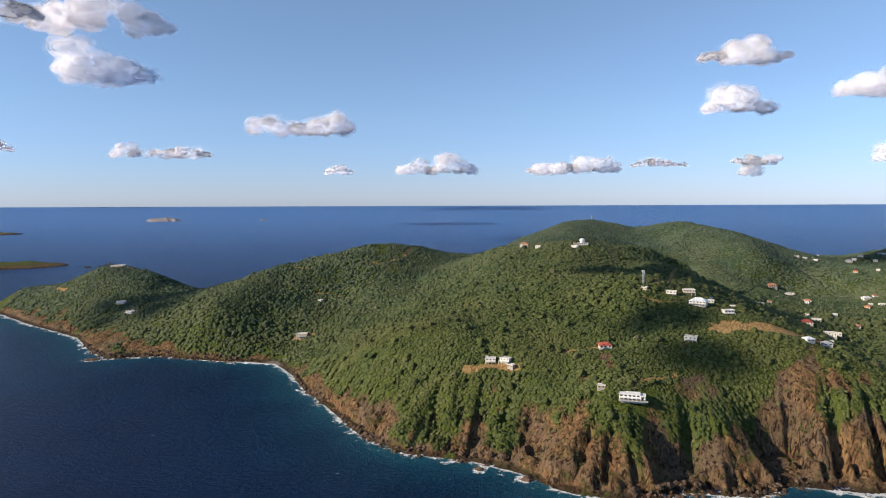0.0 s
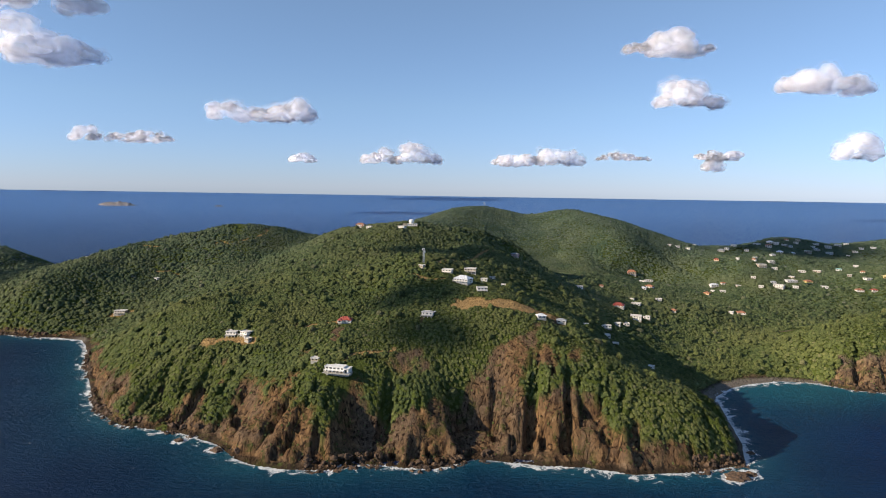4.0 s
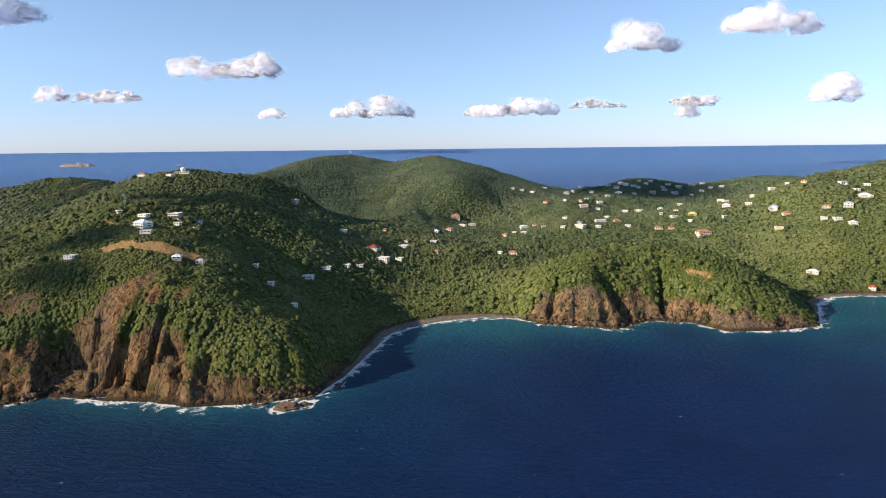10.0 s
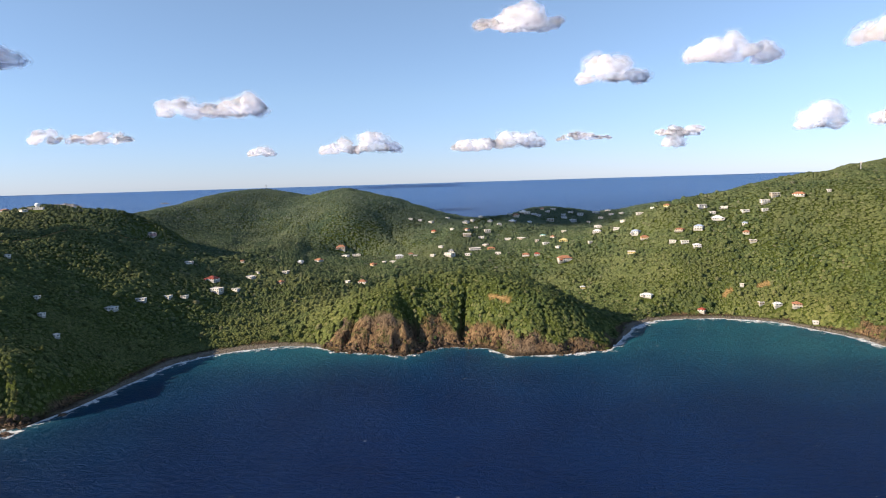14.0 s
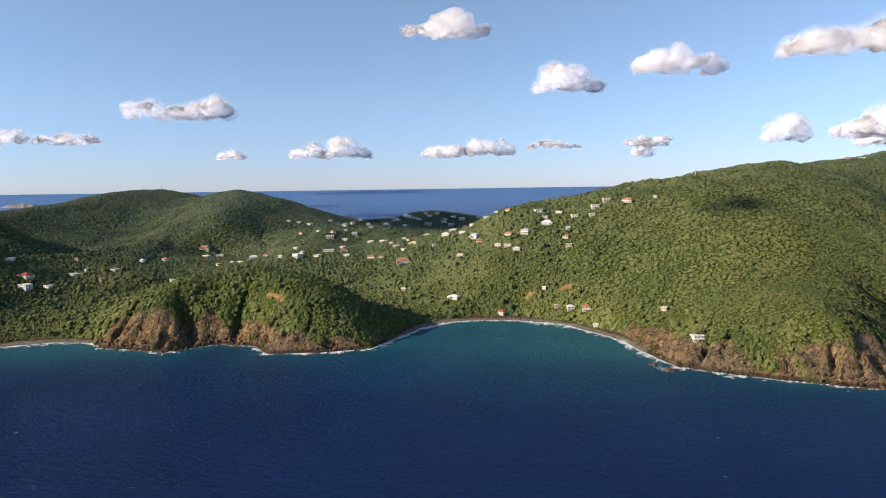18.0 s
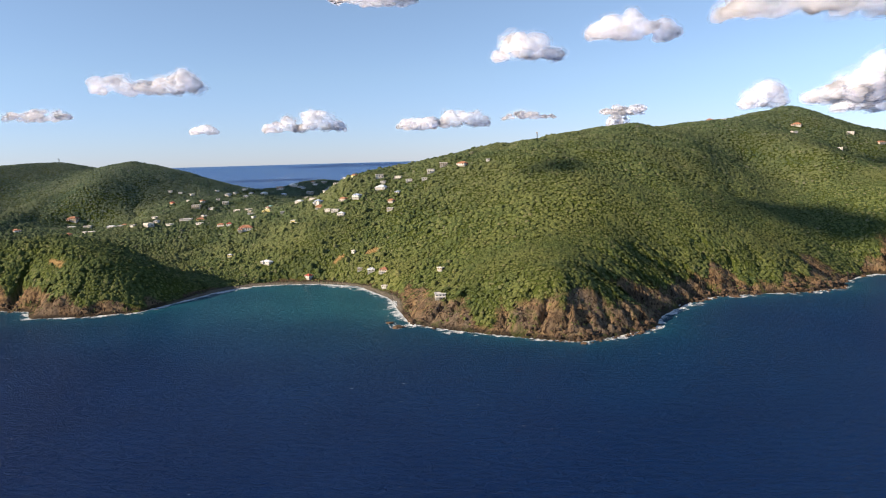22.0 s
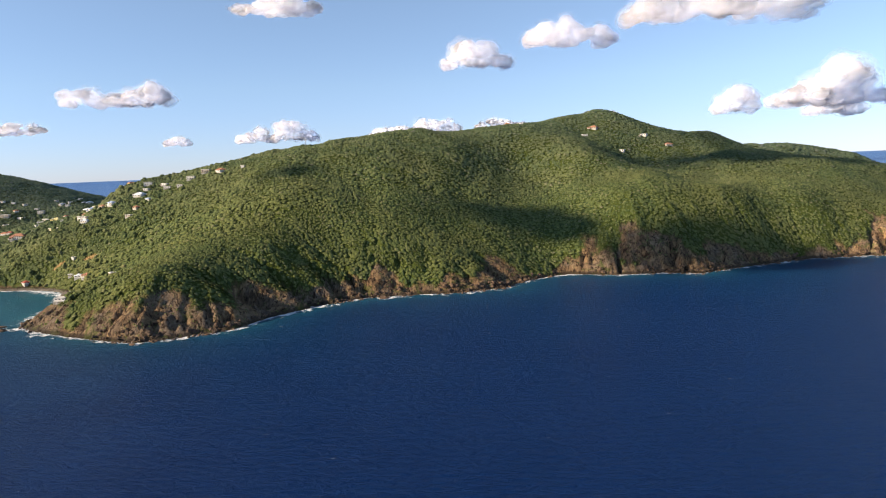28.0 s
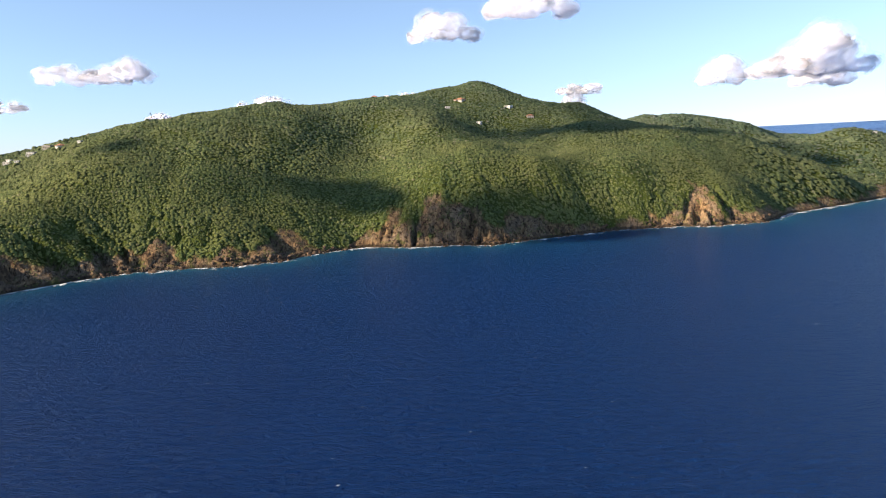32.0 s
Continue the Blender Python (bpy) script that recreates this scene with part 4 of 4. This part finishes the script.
def hip_roof(bm, w, d, z, rise, over, thick=0.14):
    """A hipped roof with eaves of some thickness."""
    hw, hd = w / 2 + over, d / 2 + over
    ridge = max(0.05, hw - hd * 0.9) if hw > hd else 0.05
    low = [bm.verts.new((x, y, z)) for x, y in ((-hw, -hd), (hw, -hd), (hw, hd), (-hw, hd))]
    mid = [bm.verts.new((x, y, z + thick)) for x, y in ((-hw, -hd), (hw, -hd), (hw, hd), (-hw, hd))]
    a, b = bm.verts.new((-ridge, 0, z + rise)), bm.verts.new((ridge, 0, z + rise))
    bm.faces.new(low[::-1])
    for k in range(4):
        bm.faces.new((low[k], low[(k + 1) % 4], mid[(k + 1) % 4], mid[k]))
    bm.faces.new((mid[0], mid[1], b, a))
    bm.faces.new((mid[1], mid[2], b))
    bm.faces.new((mid[2], mid[3], a, b))
    bm.faces.new((mid[3], mid[0], a))
    return bm


STOREY = 1.35


def house(x, y, w, kind, rng, storeys=None, turn=None, label=None):
    w = 0.74 * w
    d = w * rng.uniform(0.55, 0.8) if w > 6 else w * rng.uniform(0.75, 0.95)
    storeys = storeys or (2 if w > 6.4 and rng.uniform() < 0.5 else 1)
    turn = rng.uniform(-48, 8) if turn is None else turn
    z = float(ground(np.array([x]), np.array([y]))[0][0])
    front = float(ground(np.array([x]), np.array([y - d * 0.7]))[0][0])
    back = float(ground(np.array([x]), np.array([y + d * 0.7]))[0][0])
    wall, roof = kind
    text = label or "%s %s house with a %s on the wooded hillside" % ("two-storey" if storeys == 2 else "small", WALL_WORD[wall], ROOF_WORD[roof])
    root = tagged(new("house"), text, "house", group="houses on the hills")
    z = 0.6 * z + 0.4 * front + 0.45
    root.matrix_world = pose(x, y, z, 0, 0, turn)
    H = STOREY * storeys
    drop = max(0.8, z - front + 0.9)
    part("foundation", box(bmesh.new(), 0, 0, -drop / 2 + 0.05, w * 1.03, d * 1.03, drop), CONCRETE, root, "bare concrete footing on the slope")
    bm = box(bmesh.new(), 0, 0, H / 2 + 0.06, w, d, H)
    wing = w > 7 and rng.uniform() < 0.6
    ws = rng.choice((-1, 1))
    if wing:
        box(bm, ws * w * 0.36, -d * 0.55, STOREY / 2 + 0.06, w * 0.34, d * 0.5, STOREY)
    part("wall", bm, WALLS[wall], root)
    bm = bmesh.new()
    if roof == "f":
        box(bm, 0, 0, H + 0.16, w + 0.5, d + 0.5, 0.2)
        for sx, sy, lx, ly in ((0, -1, w + 0.5, 0.14), (0, 1, w + 0.5, 0.14), (-1, 0, 0.14, d + 0.22), (1, 0, 0.14, d + 0.22)):
            box(bm, sx * (w / 2 + 0.18), sy * (d / 2 + 0.18), H + 0.38, lx, ly, 0.24)
    else:
        hip_roof(bm, w, d, H + 0.06, 0.30 * d, 0.35)
    top = part("roof", bm, ROOFS[roof], root)
    if wing:
        bm = bmesh.new()
        if roof == "f":
            box(bm, ws * w * 0.36, -d * 0.55, STOREY + 0.14, w * 0.37, d * 0.54, 0.16)
        else:
            hip_roof(bm, w * 0.34, d * 0.5, STOREY + 0.06, 0.9, 0.25)
            bmesh.ops.translate(bm, verts=bm.verts[:], vec=(ws * w * 0.36, -d * 0.55, 0))
        part("porch_roof", bm, ROOFS[roof], root)
    n = max(2, int(w / 1.9))
    for s_ in range(storeys):
        for k in range(n):
            wx = (k + 0.5) / n * w - w / 2
            if wing and s_ == 0 and abs(wx - ws * w * 0.36) < w * 0.2:
                continue
            unit("window", UNIT, root, wx, -d / 2 - 0.012, 0.06 + s_ * STOREY + 0.85, w / n * 0.42, 0.05, 0.62)
        for side in (-1, 1):
            unit("window", UNIT, root, side * (w / 2 + 0.012), 0.1 * d, 0.06 + s_ * STOREY + 1.0, 0.05, d * 0.25, 0.7)
    if wing:
        unit("window", UNIT, root, ws * w * 0.36, -d * 0.8 - 0.012, 0.95, w * 0.16, 0.05, 0.8)
    if w > 5.5 and not wing:
        dz = STOREY * (storeys - 1) + 0.02
        deck = part("deck", box(bmesh.new(), 0, -d / 2 - 0.85, dz, w, 1.7, 0.14), WALLS["w"], root, "balcony along the front")
        for k in range(4):
            px_ = (k / 3 - 0.5) * (w - 0.3)
            unit("post", UNIT_WHITE, deck, px_, -d / 2 - 1.6, (dz - drop * 0.6) / 2, 0.16, 0.16, dz + drop * 0.6)
        part("railing", box(bmesh.new(), 0, -d / 2 - 1.62, dz + 0.65, w, 0.07, 0.08), WALLS["w"], deck)
    if roof == "f" and w > 8 and rng.uniform() < 0.6:
        unit("water_tank", UNIT_WHITE, top, rng.uniform(-0.3, 0.3) * w, 0.2 * d, H + 0.62, 1.2, 1.0, 0.7)
    return root


HRNG = np.random.RandomState(3)
for hx, hy, hw, kind in HOUSES:
    house(hx, hy, hw, kind, HRNG)


VILLA_WHITE = plain("fresh_white_paint", (0.84, 0.82, 0.78))


def villa(x, y):
    z = float(ground(np.array([x]), np.array([y]))[0][0])
    root = tagged(new("villa"), "long white two-storey villa with flat roofs above the cliff", "house")
    root.matrix_world = pose(x, y, z - 0.2, 0, 0, -16)
    root.scale = (0.86, 0.86, 0.56)
    part("foundation", box(bmesh.new(), 0, 0, -1.2, 15.2, 6.6, 2.8), CONCRETE, root)
    bm = box(bmesh.new(), -1.6, 0.4, 2.4, 11.6, 5.4, 4.5)
    box(bm, 5.6, 0.2, 2.0, 3.2, 5.8, 3.7)
    part("wall", bm, VILLA_WHITE, root)
    bm = box(bmesh.new(), -1.6, 0.4, 4.78, 12.2, 6.0, 0.22)
    for sx, sy, lx, ly in ((0, -2.9, 12.2, 0.16), (0, 2.9, 12.2, 0.16), (-6.0, 0, 0.16, 5.6), (6.0, 0, 0.16, 5.6)):
        box(bm, -1.6 + sx, 0.4 + sy, 5.03, lx, ly, 0.28)
    part("roof", bm, VILLA_WHITE, root, "flat white roof with a low parapet")
    part("wing_roof", box(bmesh.new(), 5.7, 0.2, 3.98, 3.7, 6.3, 0.24), VILLA_WHITE, root)
    terrace = part("terrace", box(bmesh.new(), -1.2, -3.4, 2.2, 12.4, 2.2, 0.18), VILLA_WHITE, root, "white upper terrace along the front")
    part("lower_terrace", box(bmesh.new(), 0.5, -4.0, 0.02, 16.4, 3.4, 0.3), CONCRETE, root)
    for k in range(6):
        px_ = -7.0 + k * 2.35
        unit("column", UNIT_WHITE, terrace, px_, -4.35, 1.15, 0.26, 0.26, 2.0)
        unit("window", UNIT, root, px_ + 0.9, -2.315, 3.5, 1.5, 0.06, 1.3)
        unit("window", UNIT, root, px_ + 0.9, -2.315, 1.2, 1.6, 0.06, 1.7)
    part("railing", box(bmesh.new(), -1.2, -4.45, 3.0, 12.4, 0.08, 0.1), VILLA_WHITE, terrace)
    unit("window", UNIT, root, 5.6, -2.715, 2.5, 1.8, 0.06, 1.4)
    unit("door", UNIT, root, 5.6, -2.715, 0.95, 1.2, 0.06, 1.7)


villa(*VILLA)


def radar_station(x, y):
    z = float(ground(np.array([x]), np.array([y]))[0][0])
    root = tagged(new("radar_station"), "white radar dome on a low white building on the ridge", "building")
    root.matrix_world = pose(x, y, z, 0, 0, 0)
    root.scale = (0.8, 0.66, 0.6)
    part("building", box(bmesh.new(), 1, 0, 1.2, 11, 5, 3.6), WALLS["w"], root)
    part("roof", box(bmesh.new(), 1, 0, 3.1, 11.5, 5.5, 0.22), ROOFS["f"], root)
    part("annex", box(bmesh.new(), -7.5, -1, 1.4, 4.5, 4, 3.2), WALLS["t"], root)
    bm = bmesh.new()
    bmesh.ops.create_cone(bm, cap_ends=True, segments=24, radius1=2.3, radius2=2.1, depth=1.8, matrix=Matrix.Translation((0, 0, 4.0)))
    drum = part("drum", bm, WALLS["w"], root)
    bm = bmesh.new()
    bmesh.ops.create_icosphere(bm, subdivisions=3, radius=3.1, matrix=Matrix.Translation((0, 0, 6.6)))
    for f in bm.faces:
        f.smooth = True
    part("radome", bm, ROOFS["h"], drum, "white panelled sphere")
    for k in range(4):
        unit("window", UNIT, root, -2.8 + 2.4 * k, -2.515, 1.6, 1.2, 0.05, 1.0)


radar_station(*DOME)


def mast(name, x, y, height, half, label):
    z = float(ground(np.array([x]), np.array([y]))[0][0])
    root = tagged(new(name), label, "mast")
    root.matrix_world = pose(x, y, z, 0, 0, 20)
    for sx in (-1, 1):
        for sy in (-1, 1):
            unit("leg", STEEL_UNIT, root, sx * half, sy * half, height / 2 - 0.5, 0.16, 0.16, height + 1)
    n = int(height / 1.3)
    for k in range(n):
        bm = bmesh.new()
        zz = (k + 0.5) * height / n
        for s_ in (-1, 1):
            box(bm, 0, s_ * half, zz, 2 * half, 0.07, 0.07)
            box(bm, s_ * half, 0, zz, 0.07, 2 * half, 0.07)
        part("brace", bm, STEEL, root)
    for k, (ax, ay) in enumerate(((-1.1, 0), (1.1, 0), (0, -1.1), (0.8, 0.8))):
        unit("antenna", UNIT_WHITE, root, ax * (half + 0.5), ay * (half + 0.5), height - 0.9 - 1.6 * (k % 2), 0.4, 0.4, 1.5)


STEEL_UNIT = UNIT.copy()
STEEL_UNIT.materials[0] = STEEL
STEEL_UNIT.name = "bar"
mast("radio_mast", MAST[0], MAST[1], 10.5, 0.42, "tall grey lattice radio mast with white antennas")
mast("lookout_mast", 229, 1000, 6, 0.5, "short grey mast on the wooded summit")
mast("ridge_mast", 880, 604, 8, 0.25, "thin grey mast on the long ridge")


# ---- clouds ----
CUMULUS = (("core", 0.74, 0), ("body", 0.88, 4), ("fringe", 1.04, 4), ("wisp", 1.24, 5))


def cloud(x, y, z, w, h, seed, layers):
    rng = np.random.RandomState(seed)
    root = tagged(new("cloud"), "white cumulus cloud with a flat grey base in the blue sky", "cloud", group="cumulus clouds")
    root.location = (x, y, z)
    puffs = []
    for k in range(int(20 + 5 * w / h)):
        u, v = rng.uniform(-1, 1), rng.uniform(-1, 1)
        env = math.sqrt(max(0.02, 1 - u * u)) * (0.74 + 0.26 * math.sin(seed * 1.7 + 3.1 * u))
        r = h * rng.uniform(0.16, 0.36) * (0.45 + 0.7 * env)
        r = max(r, 0.2 * h)
        puffs.append((u * w * 0.45, v * w * 0.20, r * 0.55 + rng.uniform(0, 1) ** 1.5 * env * h * 0.62, r))
    offs = [Vector(rng.uniform(-99, 99, 3)) for _ in puffs]
    for name, grow, m in layers:
        bm = bmesh.new()
        for (px_, py_, pz_, r), off in zip(puffs, offs):
            made = bmesh.ops.create_icosphere(bm, subdivisions=3, radius=1)["verts"]
            for q in made:
                k = 1 + 0.30 * noise.noise(q.co * 1.6 + off) + 0.14 * noise.noise(q.co * 3.7 + off)
                q.co = Vector((px_, py_, max(-0.02 * h, pz_))) + Vector((q.co.x * 1.3, q.co.y * 1.3, q.co.z * (1 if q.co.z > 0 else 0.55))) * (r * grow * k)
        for f in bm.faces:
            f.smooth = True
        ob = part(name, bm, CLOUD[m], root)
        md = ob.modifiers.new("union", "REMESH")
        md.mode, md.voxel_size, md.use_smooth_shade = "VOXEL", max(w, 2 * h) / 62, True
        md = ob.modifiers.new("soften", "SMOOTH")
        md.factor, md.iterations = 0.5, 10
        if m in (0, 4, 5):
            puffy = bpy.data.textures.new("billow", "CLOUDS")
            puffy.noise_scale, puffy.noise_depth = 0.3 * h, 1
            md = ob.modifiers.new("billows", "DISPLACE")
            md.texture, md.texture_coords, md.strength, md.mid_level = puffy, "GLOBAL", 0.16 * h, 0.5


# in the view, near and far
CLOUDS = [(-946, 1860, 590, 402, 121), (-1393, 2805, 610, 435, 170), (-894, 4300, 530, 720, 186), (684, 1525, 435, 200, 58), (1252, 2802, 480, 280, 130),
          (1530, 2290, 470, 330, 110), (1696, 1511, 385, 460, 120), (3297, 3600, 330, 700, 230), (-1080, 1700, 585, 150, 60)]
# far off towards the horizon
CLOUDS += [(-2018, 4850, 420, 800, 130), (-190, 4850, 300, 230, 130), (90, 4850, 300, 350, 165), (1130, 4850, 305, 330, 190), (820, 4850, 295, 360, 120), (-740, 4850, 300, 190, 90),
           (1590, 4850, 350, 440, 70), (2273, 4766, 360, 330, 110), (2230, 4766, 280, 110, 150), (3300, 4800, 380, 300, 210), (4000, 4700, 330, 420, 220), (-3300, 4700, 470, 600, 120)]
# the small clouds whose shadows lie on the hills: the shaded ground x, y, z, and the width and height of the cloud
SHADES = [(135, 512, 76, 66, 30), (126, 388, 56, 50, 28), (130, 348, 46, 46, 26), (574, 835, 55, 190, 70), (-365, 650, 34, 150, 50), (869, 515, 78, 38, 22), (1036, 466, 45, 80, 32),
          (1078, 456, 30, 56, 26), (1140, 420, 18, 84, 32), (1204, 420, 14, 100, 34), (1235, 598, 75, 120, 40), (1345, 612, 75, 130, 40), (1440, 690, 60, 170, 46)]
for gx, gy, gz, cw, ch in SHADES:
    up = Vector((gx, gy, gz)) + SUN_TO * ((500 - gz) / SUN_TO.z)
    CLOUDS.append((up.x, up.y, 500, cw, ch))
DENSE_SHADE = (("core", 0.6, 1), ("body", 0.85, 1), ("fringe", 1.1, 2), ("wisp", 1.45, 2))
LIGHT_SHADE = (("core", 0.6, 2), ("body", 0.85, 2), ("fringe", 1.1, 2), ("wisp", 1.45, 3))
for k, (cx, cy, cz, cw, ch) in enumerate(CLOUDS):
    cloud(cx, cy, cz, cw, ch, k + 1, CUMULUS if k < 21 else DENSE_SHADE if k < 31 else LIGHT_SHADE)
